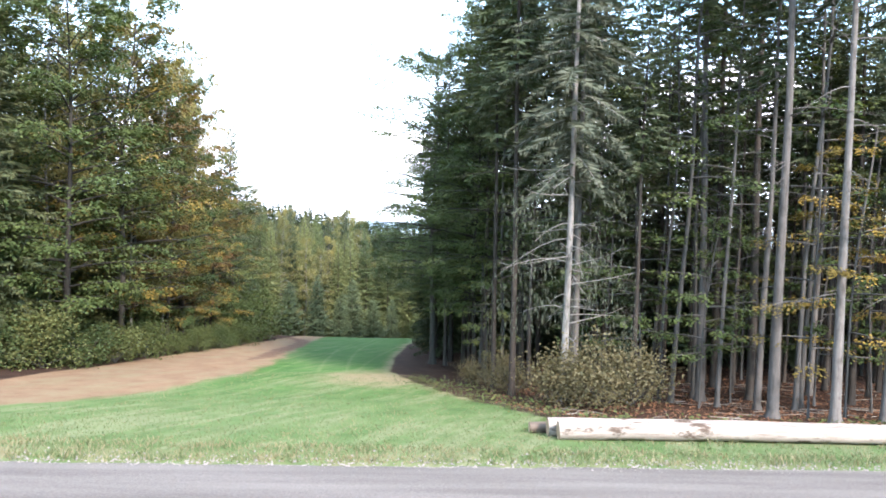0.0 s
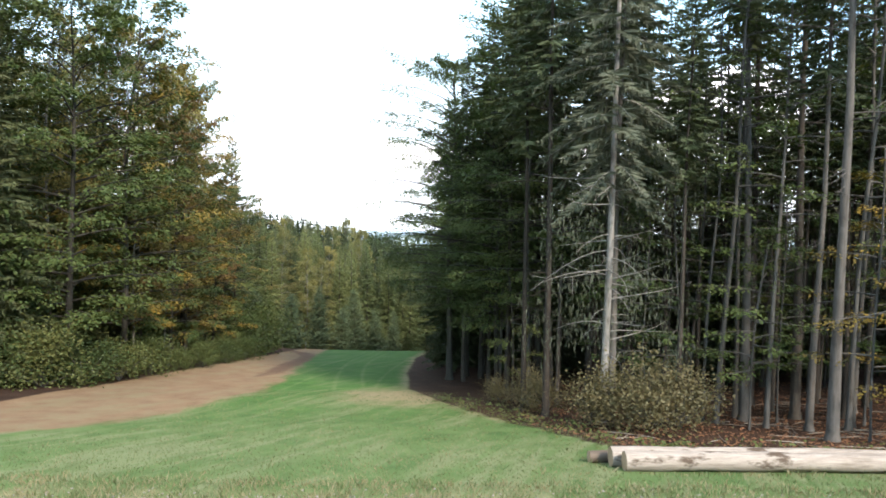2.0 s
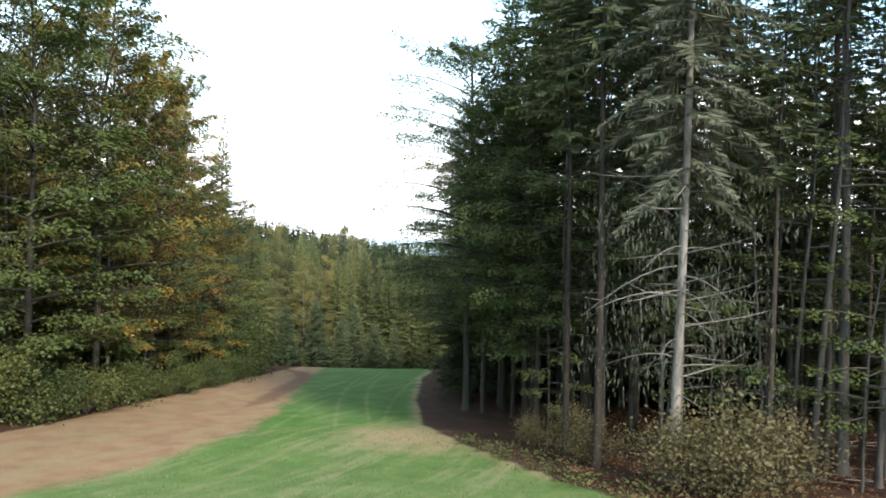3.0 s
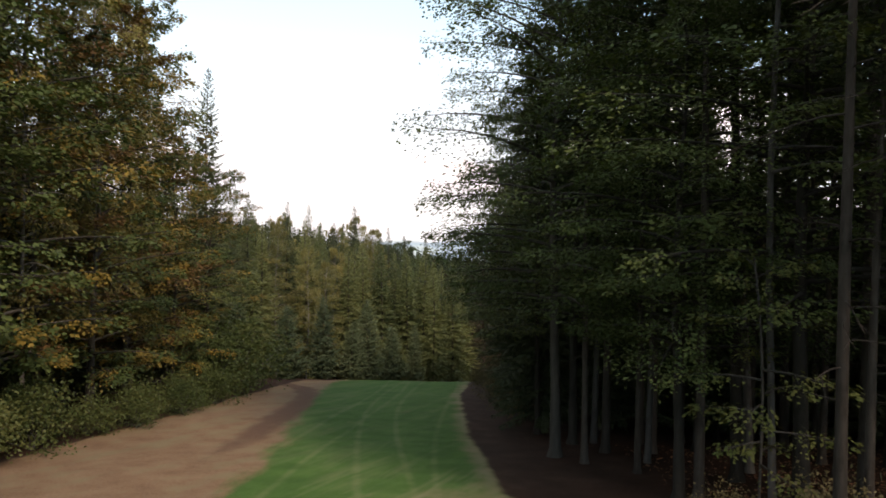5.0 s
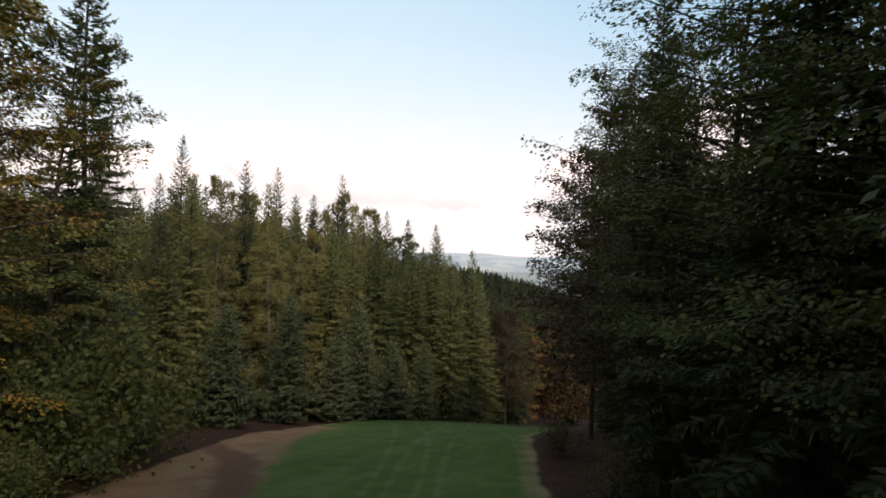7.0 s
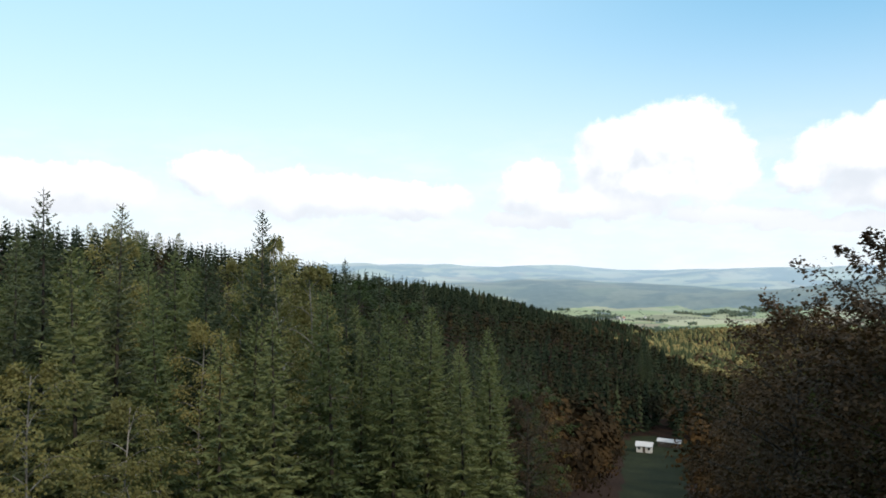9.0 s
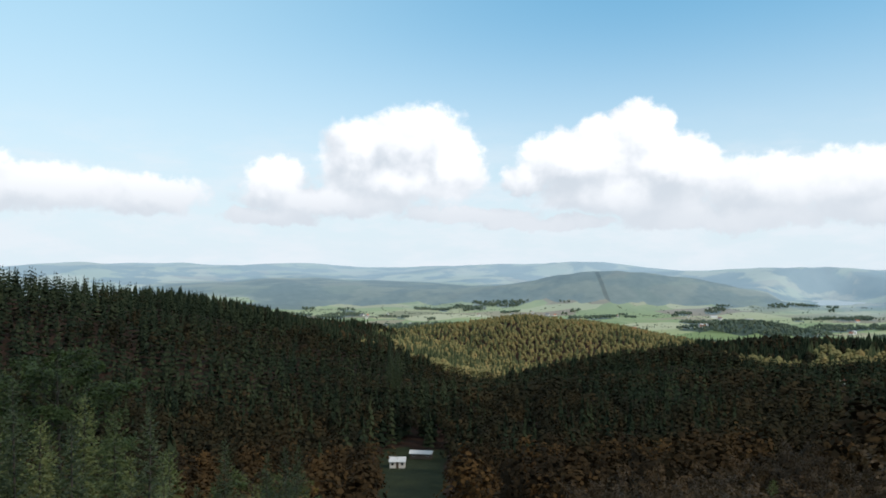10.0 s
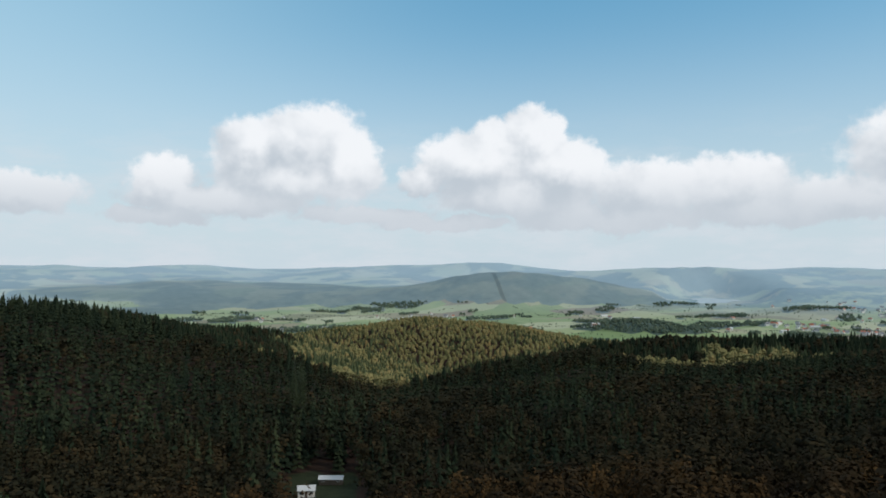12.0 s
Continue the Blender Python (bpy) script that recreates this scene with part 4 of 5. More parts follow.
# forest along the lit side
for kind, x, y, s in ((EDGE_SPRUCE[1], -26.5, 35.0, 1.3), (EDGE_SPRUCE[0], -25.5, 30.0, 1.15), (EDGE_BEECH[0], -22.0, 40.5, 1.12), (EDGE_BEECH[2], -21.4, 46.0, 1.08), (RUST_BEECH[0], -22.0, 50.0, 1.1),
                      (EDGE_BEECH[1], -20.6, 52.0, 0.85), (BIRCH[0], -22.0, 54.5, 1.08), (BIRCH[1], -21.8, 48.8, 1.05), (RUST_BEECH[1], -21.4, 57.5, 0.95), (EDGE_BEECH[1], -20.6, 62.0, 0.75), (BIRCH[1], -23.0, 62.0, 1.1), (EDGE_BEECH[2], -22.2, 59.0, 1.0),
                      (RUST_BEECH[0], -22.4, 66.0, 0.85), (EDGE_BEECH[2], -20.6, 68.0, 0.68), (EDGE_SPRUCE[1], -22.9, 75.5, 0.97), (EDGE_SPRUCE[0], -26.0, 70.5, 1.0), (EDGE_SPRUCE[1], -29.0, 45.0, 1.1),
                      (BIRCH[1], -25.0, 44.0, 1.2), (EDGE_SPRUCE[1], -26.5, 48.0, 1.0), (EDGE_SPRUCE[0], -25.5, 51.5, 1.05), (EDGE_SPRUCE[1], -28.0, 55.0, 0.95), (EDGE_SPRUCE[0], -26.5, 61.0, 1.1), (EDGE_SPRUCE[1], -24.4, 37.0, 1.15), (EDGE_SPRUCE[0], -30.5, 32.5, 1.25),
                      (BIRCH[0], -27.0, 51.0, 1.15), (EDGE_BEECH[0], -28.0, 40.0, 1.3), (EDGE_SPRUCE[0], -31.0, 28.0, 1.15), (RUST_BEECH[0], -25.5, 58.0, 1.0), (EDGE_SPRUCE[1], -32.0, 36.0, 1.2)):
    plant(kind, x, y, 3.4, s)
# the end of the meadow
for kind, x, y, s in ((SMALL_SPRUCE[0], -20.4, 82.0, 0.85), (SMALL_SPRUCE[1], -22.0, 89.0, 0.92), (SMALL_SPRUCE[2], -18.2, 93.0, 0.92), (EDGE_SPRUCE[1], -22.4, 115.7, 0.9), (EDGE_SPRUCE[0], -18.8, 113.0, 0.95), (EDGE_SPRUCE[1], -16.4, 117.5, 0.9),
                      (EDGE_SPRUCE[0], -13.5, 119.0, 0.97), (EDGE_SPRUCE[1], -11.6, 120.2, 0.9), (SMALL_SPRUCE[1], -8.2, 107.0, 1.0), (SMALL_SPRUCE[2], -6.3, 112.0, 1.05), (BIRCH[0], -16.4, 101.5, 0.72),
                      (BIRCH[1], -15.5, 107.5, 0.72), (SMALL_SPRUCE[1], -14.2, 100.0, 0.95), (SMALL_SPRUCE[0], -11.0, 101.5, 1.0), (SMALL_SPRUCE[0], -5.0, 105.0, 0.9), (EDGE_SPRUCE[1], -30.7, 116.0, 0.88),
                      (BIRCH[0], -17.2, 87.6, 0.62), (BIRCH[1], -19.6, 85.6, 0.64), (BIRCH[0], -15.6, 90.6, 0.6), (SMALL_SPRUCE[1], -25.0, 97.0, 1.1), (SMALL_SPRUCE[2], -28.0, 88.0, 0.98), (SMALL_SPRUCE[0], -2.5, 112.0, 1.05), (SMALL_SPRUCE[1], -1.0, 122.0, 1.05), (LOW_RUST[1], 3.0, 131.0, 1.1)):
    plant(kind, x, y, 3.0, s)
for x, y, top in ((-21.5, 97.0, 7.6), (-23.5, 90.0, 7.0), (-19.4, 99.5, 6.6), (-17.0, 103.5, 6.4), (-14.6, 106.0, 6.2), (-24.5, 101.0, 6.6), (-9.5, 116.0, 4.6), (-6.6, 119.0, 3.6), (-26.5, 94.0, 6.4), (-1.8, 124.0, -1.6), (1.0, 129.0, -2.4), (3.0, 134.5, -3.2), (-4.0, 121.0, -0.8), (5.2, 140.0, -4.2), (-0.5, 134.0, -2.0)):
    plant(EDGE_SPRUCE[0], x, y, 2.6, (top - ground(x, y)) / EDGE_SPRUCE[0].tall)
for x, y, k, s in ((-17.2, 79.5, 0, 0.9), (-15.2, 84.5, 1, 0.85), (-13.0, 88.0, 0, 0.8), (-19.6, 73.0, 1, 0.7), (-11.6, 92.0, 1, 0.95), (-9.4, 96.5, 0, 0.9), (-7.2, 100.5, 1, 0.7)):
    plant(YOUNG_PINE[k], x, y, 2.0, s)
tries = 0
count = 0
while count < 62 and tries < 4000:
    tries += 1
    x, y = rnd.uniform(-36, -3), rnd.uniform(93, 131)
    if meadow_depth(x, y) > -3.0 or not room(x, y, 2.9):
        continue
    top = rnd.uniform(2.0, 5.0) if y < 104 else rnd.uniform(3.0, 6.2) if x < -9 else rnd.uniform(-1.0, 3.0)
    kind = BIRCH[rnd.randint(0, 1)] if rnd.random() < 0.09 else rnd.choice(SMALL_SPRUCE)
    if x > -7.7 - 0.17 * (y - 85) and y > 100:
        kind = rnd.choice(SMALL_SPRUCE)
        top = rnd.uniform(-1.8, 0.6)
    plant(kind, x, y, 2.9, (top - ground(x, y)) / kind.tall)
    count += 1
# pale birches on the hill's brow
for k in range(14):
    BIRCH[k % 2].put(-172 + rnd.uniform(-32, 24), 545 + rnd.uniform(-16, 16), rnd.uniform(0.95, 1.15))
tries = 0
count = 0
while count < 170 and tries < 8000:
    tries += 1
    x, y = rnd.uniform(-64, 8), rnd.uniform(24, 150)
    if meadow_depth(x, y) > -4.5 or not room(x, y, 3.3) or (x > -5 and y < 100):
        continue
    if x < -42 and rnd.random() < 0.6:
        continue
    k = rnd.random()
    size = rnd.uniform(0.9, 1.12)
    if y > 128 and x > -10:
        kind = rnd.choice(LOW_RUST + RUST_BEECH)
        size *= 0.72 if kind in RUST_BEECH else 1.05
    elif y > 77:
        kind = rnd.choice(SMALL_SPRUCE) if k < 0.9 else EDGE_BEECH[0]
        top = rnd.uniform(-0.5, 3.5) if y < 92 else rnd.uniform(0.5, 5.0) if y < 106 else rnd.uniform(2.5, 6.0) if y < 128 else rnd.uniform(-1.0, 3.5)
        size = (top - ground(x, y)) / kind.tall
    elif k < 0.60:
        kind = rnd.choice(EDGE_SPRUCE)
    elif k < 0.74:
        kind = rnd.choice(BIRCH)
    elif k < 0.88:
        kind = rnd.choice(RUST_BEECH)
    else:
        kind = rnd.choice(EDGE_BEECH)
    plant(kind, x, y, 3.3, size)
    count += 1

# the brown slope below the look-out
for x, y, k, s in ((5.0, 86.0, 0, 0.85), (8.0, 84.0, 1, 0.9), (7.0, 90.0, 1, 0.9), (10.5, 88.0, 0, 0.95), (6.2, 95.5, 0, 0.9), (12.0, 94.0, 1, 0.95), (9.4, 100.0, 0, 0.9), (4.6, 81.5, 1, 0.8)):
    plant(BROWN_BEECH[k], x, y, 2.6, s)

for x, y, s in ((123, 433, 1.5), (127, 436, 1.4), (121, 428, 1.3), (130, 441, 1.35)):
    EDGE_SPRUCE[1].put(x, y, s)

# hedge and bushes
HEDGE = [Kind(bush(300 + k, 1.5, 2.1, BUSH_LEAF, 4200, 0.11, "bush", "dense green bush along the forest edge")) for k in range(2)]
SHRUB = [Kind(bush(310 + k, 1.3, 1.7, BRAMBLE, 3000, 0.085, "bush", "loose shrub with dry yellowish leaves", "shrubs at the forest corner")) for k in range(2)]
for x, y, s in ((-25.5, 35.5, 1.2), (-23.6, 36.4, 1.25), (-21.6, 37.0, 1.15), (-20.2, 38.6, 1.05), (-22.4, 38.8, 1.2), (-19.4, 41.0, 0.9), (-24.8, 38.0, 1.2), (-19.0, 44.5, 0.9), (-18.8, 48.0, 0.8), (-18.6, 52.5, 0.9),
                (-18.4, 57.0, 0.95), (-18.2, 61.5, 0.9), (-18.0, 66.0, 1.0), (-27.5, 34.0, 1.2), (-20.4, 46.3, 1.0), (-18.2, 69.5, 0.9), (-17.9, 66.8, 1.7), (-18.4, 63.0, 1.4), (-17.6, 50.0, 0.9), (-17.4, 54.8, 0.9), (-17.2, 59.5, 1.0)):
    plant(rnd.choice(HEDGE), x, y, 0.5, s * (1.3 if y < 45 or s > 1.3 else 0.95))
for x, y, s in ((6.0, 25.4, 1.5), (7.3, 26.0, 1.35), (4.9, 26.2, 1.3), (4.4, 27.6, 0.9), (7.0, 27.6, 1.0), (3.3, 30.5, 1.0), (2.6, 32.2, 0.95), (1.6, 34.5, 0.7), (-0.9, 54.0, 0.8), (-1.2, 58.0, 0.9), (-1.4, 64.0, 0.9), (-1.2, 72.5, 0.9)):
    plant(rnd.choice(SHRUB), x, y, 0.5, s)


# ---- the woods beyond, past counting ----
def canopy_material(name, stops):
    m, n, b = material(name, 0.95, 0.03)
    tone = n.add("ShaderNodeAttribute", attribute_name="tone").outputs["Fac"]
    geo = n.add("ShaderNodeNewGeometry")
    grain = n.noise(geo.outputs["Position"], 0.8, 4, 0.7)
    f = n.math("ADD", n.math("MULTIPLY", tone, 0.80), n.math("ADD", n.math("MULTIPLY", geo.outputs["Random Per Island"], 0.06), n.math("MULTIPLY", grain, 0.16)))
    n.put(b.inputs["Base Color"], n.ramp(f, stops))
    bump(n, b, grain, 0.3, 0.3)
    return m


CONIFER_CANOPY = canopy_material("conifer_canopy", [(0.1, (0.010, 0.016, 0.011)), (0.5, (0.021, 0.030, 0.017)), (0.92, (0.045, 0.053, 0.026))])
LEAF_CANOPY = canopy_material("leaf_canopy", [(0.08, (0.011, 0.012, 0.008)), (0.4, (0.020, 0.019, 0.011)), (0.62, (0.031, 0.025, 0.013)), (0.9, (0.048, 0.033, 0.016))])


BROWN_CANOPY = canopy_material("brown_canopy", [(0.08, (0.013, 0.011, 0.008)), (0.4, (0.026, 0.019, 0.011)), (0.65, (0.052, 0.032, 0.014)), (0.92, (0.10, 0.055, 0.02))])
# lighter copies of the canopies: sunlight on the ridge painted into their colour
SUNLIT_CONIFER = canopy_material("sunlit_conifers", [(0.1, (0.040, 0.052, 0.027)), (0.5, (0.072, 0.086, 0.041)), (0.92, (0.12, 0.125, 0.06))])
SUNLIT_CANOPY = canopy_material("sunlit_canopy", [(0.08, (0.10, 0.10, 0.042)), (0.4, (0.17, 0.155, 0.066)), (0.7, (0.235, 0.19, 0.08)), (0.95, (0.26, 0.165, 0.068))])


def conifer_template(seed, tiers, arms, quads=True):
    """A conifer of unit height: tiers of drooping arms."""
    rr = np.random.RandomState(seed)
    if quads:
        b, t, w = [], [], []
        for i in range(tiers):
            z = 0.12 + 0.86 * (i / (tiers - 1)) ** 0.9
            L = 0.155 * (1.03 - z) ** 0.8 + 0.008
            for k in range(max(4, int(arms * (1.1 - 0.5 * z)))):
                a = rr.uniform(0, 6.283)
                q = L * rr.uniform(0.7, 1.2)
                b.append((0, 0, z + rr.uniform(0, 0.03)))
                t.append((math.cos(a) * q, math.sin(a) * q, z - 0.055 * rr.uniform(0.6, 1.5)))
                w.append(q * rr.uniform(0.7, 1.0))
        b.append((0, 0, 0.93)), t.append((0, 0, 1.03)), w.append(0.016)
        b, t = np.array(b), np.array(t)
        return blades(b, t, np.array(w), rr, 0.75)
    V, F = [], []
    for i in range(tiers):
        z0, z1 = 0.1 + 0.72 * i / tiers, 0.1 + 0.9 * (i + 1.25) / (tiers + 0.25)
        r = 0.21 * (1.05 - z0) ** 0.8
        o = len(V)
        V.append((0, 0, min(1.0, z1)))
        for k in range(arms):
            a = 6.283 * k / arms + rr.uniform(-0.3, 0.3)
            q = r * rr.uniform(0.6, 1.2)
            V.append((math.cos(a) * q, math.sin(a) * q, z0 - 0.03 * rr.uniform(0, 1)))
        for k in range(arms):
            F.append((o, o + 1 + k, o + 1 + (k + 1) % arms))
    return np.array(V), np.array(F)


def leafy_template(seed, n, quads=True, size=0.07):
    """A round-headed tree of unit height: clumps over an uneven dome."""
    rr = np.random.RandomState(seed)
    if quads:
        lobes = rr.normal(size=(9, 3)) * [0.085, 0.085, 0.12] + [0, 0, 0.64]
        which = rr.randint(0, 9, n)
        d = rr.normal(size=(n, 3))
        d /= np.linalg.norm(d, axis=1)[:, None]
        d[:, 2] = np.abs(d[:, 2]) * 1.25 - 0.25
        c = lobes[which] + d * np.array([0.115, 0.115, 0.16]) * rr.uniform(0.75, 1.1, (n, 1))
        out = (c - [0, 0, 0.5]) * [1, 1, 0.7]
        out /= np.linalg.norm(out, axis=1)[:, None]
        nor = 0.5 * out + 0.7 * d + rr.normal(0, 0.22, (n, 3))
        nor /= np.linalg.norm(nor, axis=1)[:, None]
        one = np.cross(nor, rr.normal(size=(n, 3)))
        one /= np.linalg.norm(one, axis=1)[:, None]
        two = np.cross(nor, one)
        s = (rr.uniform(0.6, 1.2, n) * size)[:, None]
        V = np.stack([c - one * s, c - two * s * 0.7, c + one * s * 0.9, c + two * s * 0.7], 1).reshape(-1, 3)
        return V, np.arange(4 * n).reshape(-1, 4)
    V, F = [], []
    rings = ((0.28, 0.13), (0.52, 0.21), (0.78, 0.17))
    for z, r in rings:
        for k in range(5):
            a = 6.283 * k / 5 + z * 3
            q = r * rr.uniform(0.75, 1.25)
            V.append((math.cos(a) * q, math.sin(a) * q, z + rr.uniform(-0.06, 0.06)))
    V.append((0, 0, 0.97))
    for j in range(2):
        for k in range(5):
            p, q = j * 5 + k, j * 5 + (k + 1) % 5
            F += [(p, q, q + 5), (p, q + 5, p + 5)]
    for k in range(5):
        F.append((10 + k, 10 + (k + 1) % 5, 15))
    return np.array(V), np.array(F)


def scatter(rr, spacing, r0, r1, a0, a1):
    """Places at about that spacing within a ring sector round the last look-out."""
    n = int(r1 / spacing) + 2
    g = np.arange(-n, n + 1) * spacing
    X, Y = np.meshgrid(g, g)
    X, Y = X.ravel() + rr.uniform(-0.8, 0.8, X.size) * spacing, Y.ravel() + rr.uniform(-0.8, 0.8, X.size) * spacing
    r, az = np.hypot(X, Y), np.degrees(np.arctan2(X, Y))
    k = (r > r0) & (r < r1) & (az > a0) & (az < a1)
    X, Y = X[k] - 7, Y[k] + 95
    r, az = np.hypot(X + 7, Y - 95), np.degrees(np.arctan2(X + 7, Y - 95))
    k = wooded(X, Y) & ~((X > -66) & (X < 47) & (Y > -20) & (Y < 150))
    return X[k], Y[k]


def leafy_share(x, y):
    """How much of the wood is broad-leaved from place to place."""
    v = 0.36 + 0.3 * (np.hypot(x + 7, y - 95) < 330) + lumps(x, y, 160, 0.42, 11) + lumps(x, y, 60, 0.2, 12)
    v = v + 0.7 * np.exp(-(((x - 950) / 260) ** 2 + ((y - 1430) / 200) ** 2)) + 0.7 * (np.abs(x - 576) < 120) * (np.abs(y - 534) < 75)
    v = v + 0.7 * np.exp(-(((x + 5) / 60) ** 2 + ((y - 168) / 55) ** 2)) + 0.5 * np.exp(-(((x - 190) / 150) ** 2 + ((y - 220) / 110) ** 2))
    v = v - 0.45 * ease((ridge(x, y, LEFT_HILL, 0.33) + 90) / 60) * (y > 330)
    return v


def forest(name, label, templates, mat, x, y, rr, h0, h1, wide=1.0, lift=0.0):
    n = len(x)
    if n == 0:
        return
    H = rr.uniform(h0, h1, n) * (1 + 0.06 * np.sign(rr.rand(n) - 0.85))
    A, Z, tone, pick = rr.uniform(0, 6.283, n), height(x, y), rr.rand(n), rr.randint(0, len(templates), n)
    tone = np.clip(tone * 0.7 + 0.15 + lumps(x, y, 90, 0.16, 31), 0, 1)
    Vs, Fs, Ts, o = [], [], [], 0
    for k, (V, F) in enumerate(templates):
        j = np.nonzero(pick == k)[0]
        c, s = np.cos(A[j])[:, None], np.sin(A[j])[:, None]
        h = H[j][:, None]
        w = h * wide
        P = np.stack([(V[None, :, 0] * c - V[None, :, 1] * s) * w + x[j][:, None], (V[None, :, 0] * s + V[None, :, 1] * c) * w + y[j][:, None], V[None, :, 2] * h + Z[j][:, None] + lift], -1)
        Vs.append(P.reshape(-1, 3))
        Fs.append((F[None] + (np.arange(len(j)) * len(V))[:, None, None]).reshape(-1, F.shape[1]) + o)
        Ts.append(np.repeat(tone[j], len(V)))
        o += len(j) * len(V)
    me = mesh_of(name, np.concatenate(Vs), np.concatenate(Fs), [mat])
    at = me.attributes.new("tone", "FLOAT", "POINT")
    at.data.foreach_set("value", np.concatenate(Ts).astype(np.float32))
    tagged(new(name, me), label, "forest", kind="stuff")


def build_woods():
    rr = np.random.RandomState(77)
    near_l = [leafy_template(s, 380, size=0.023) for s in (56, 57, 58)]
    near_c = [conifer_template(s, 18, 12) for s in (53, 54, 55)]
    mid_c = [conifer_template(s, 12, 8) for s in (13, 14, 15)]
    mid_l = [leafy_template(s, 120, size=0.040) for s in (16, 17, 18)]
    dis_c = [conifer_template(s, 7, 5) for s in (31, 32, 33)]
    dis_l = [leafy_template(s, 36, size=0.068) for s in (34, 35, 36)]
    far_c = [conifer_template(s, 3, 6, False) for s in (7, 8, 9)]
    far_l = [leafy_template(s, 0, False) for s in (10, 11, 12)]
    for name, spacing, r0, r1, a0, a1, c, l in (("slope", 6.0, 20, 170, -40, 98, near_c, near_l), ("slope", 5.7, 170, 320, -40, 90, mid_c, mid_l), ("hill", 5.9, 320, 640, -40, 72, dis_c, dis_l), ("hill", 6.0, 640, 950, -40, 74, far_c, far_l),
                                                ("ridge", 8.9, 950, 2300, -30, 74, far_c, far_l), ("back", 7.5, 40, 260, -180, -40, far_c, far_l), ("back", 7.5, 40, 260, 98, 180, far_c, far_l), ("back", 11, 260, 700, -75, -45, far_c, far_l), ("back", 11, 260, 1200, 74, 105, far_c, far_l)):
        x, y = scatter(rr, spacing, r0, r1, a0, a1)
        r, az = np.hypot(x + 7, y - 95), np.degrees(np.arctan2(x + 7, y - 95))
        # where ridge and clearing take the lighter trees that stand in for sunlight
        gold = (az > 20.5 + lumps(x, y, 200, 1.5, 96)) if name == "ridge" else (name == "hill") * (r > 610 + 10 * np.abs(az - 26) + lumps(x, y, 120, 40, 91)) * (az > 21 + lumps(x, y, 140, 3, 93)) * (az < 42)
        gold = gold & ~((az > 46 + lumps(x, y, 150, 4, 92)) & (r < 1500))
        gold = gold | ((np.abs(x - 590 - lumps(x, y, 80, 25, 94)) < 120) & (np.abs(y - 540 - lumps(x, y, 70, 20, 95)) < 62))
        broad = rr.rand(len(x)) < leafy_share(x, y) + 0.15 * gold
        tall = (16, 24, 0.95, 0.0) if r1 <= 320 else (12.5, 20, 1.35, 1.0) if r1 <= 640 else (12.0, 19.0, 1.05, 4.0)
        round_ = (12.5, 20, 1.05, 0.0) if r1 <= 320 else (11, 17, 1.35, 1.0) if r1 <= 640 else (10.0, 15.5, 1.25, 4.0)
        for k, cm, lm, kind in ((~gold, CONIFER_CANOPY, BROWN_CANOPY if r1 <= 170 else LEAF_CANOPY, "dark"), (gold, SUNLIT_CONIFER, SUNLIT_CANOPY, "sunlit")):
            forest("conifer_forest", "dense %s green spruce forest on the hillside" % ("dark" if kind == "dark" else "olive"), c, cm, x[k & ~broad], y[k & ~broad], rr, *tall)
            forest("leafy_forest", "broad-leaved forest in %s" % ("brown and rust" if kind == "dark" else "gold and olive autumn leaves, coloured as sunlit"), l, lm, x[k & broad], y[k & broad], rr, *round_)


build_woods()


def build_plain_woods():
    """Small woods and hedgerows between the fields."""
    rr = np.random.RandomState(78)
    x, y = rr.uniform(-300, 3600, 150000), rr.uniform(700, 3800, 150000)
    r, az = np.hypot(x + 7, y - 95), np.degrees(np.arctan2(x + 7, y - 95))
    w = plain_wood(x, y)
    row = (np.abs(lumps(x, y, 620, 1.0, 51)) < 0.022) | (np.abs(lumps(x, y, 480, 1.0, 52)) < 0.018) | (np.abs(lumps(x, y, 300, 1.0, 53)) < 0.008)
    k = (r > 1000) & (r < 3300) & (az > -8) & (az < 80) & ~wooded(x, y) & (hill_wood(x, y) < 0.3) & ((w > 0.42) | (row & (rr.rand(len(x)) < 0.9)))
    x, y, w = x[k][:22000], y[k][:22000], w[k][:22000]
    blobs = [leafy_template(s, 0, False) for s in (20, 21, 22)]
    small = w <= 0.42
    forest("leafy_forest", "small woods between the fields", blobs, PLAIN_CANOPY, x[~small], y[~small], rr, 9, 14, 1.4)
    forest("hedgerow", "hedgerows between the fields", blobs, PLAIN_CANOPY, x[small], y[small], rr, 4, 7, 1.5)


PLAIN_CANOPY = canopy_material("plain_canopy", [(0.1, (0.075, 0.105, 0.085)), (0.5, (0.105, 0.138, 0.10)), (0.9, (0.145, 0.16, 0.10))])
build_plain_woods()


# ---- things ----
def wood_material(name, a, c):
    m, n, b = material(name, 0.75, 0.25)
    co = n.add("ShaderNodeTexCoord").outputs["Object"]
    g = n.noise(n.vec("MULTIPLY", co, (0.5, 9, 9)), 2.0, 6, 0.65)
    s = n.noise(co, 0.8, 4)
    n.put(b.inputs["Base Color"], n.ramp(n.math("ADD", n.math("MULTIPLY", g, 0.55), n.math("MULTIPLY", s, 0.5)), [(0.3, a), (0.75, c)]))
    bump(n, b, g, 0.3, 0.01)
    return m


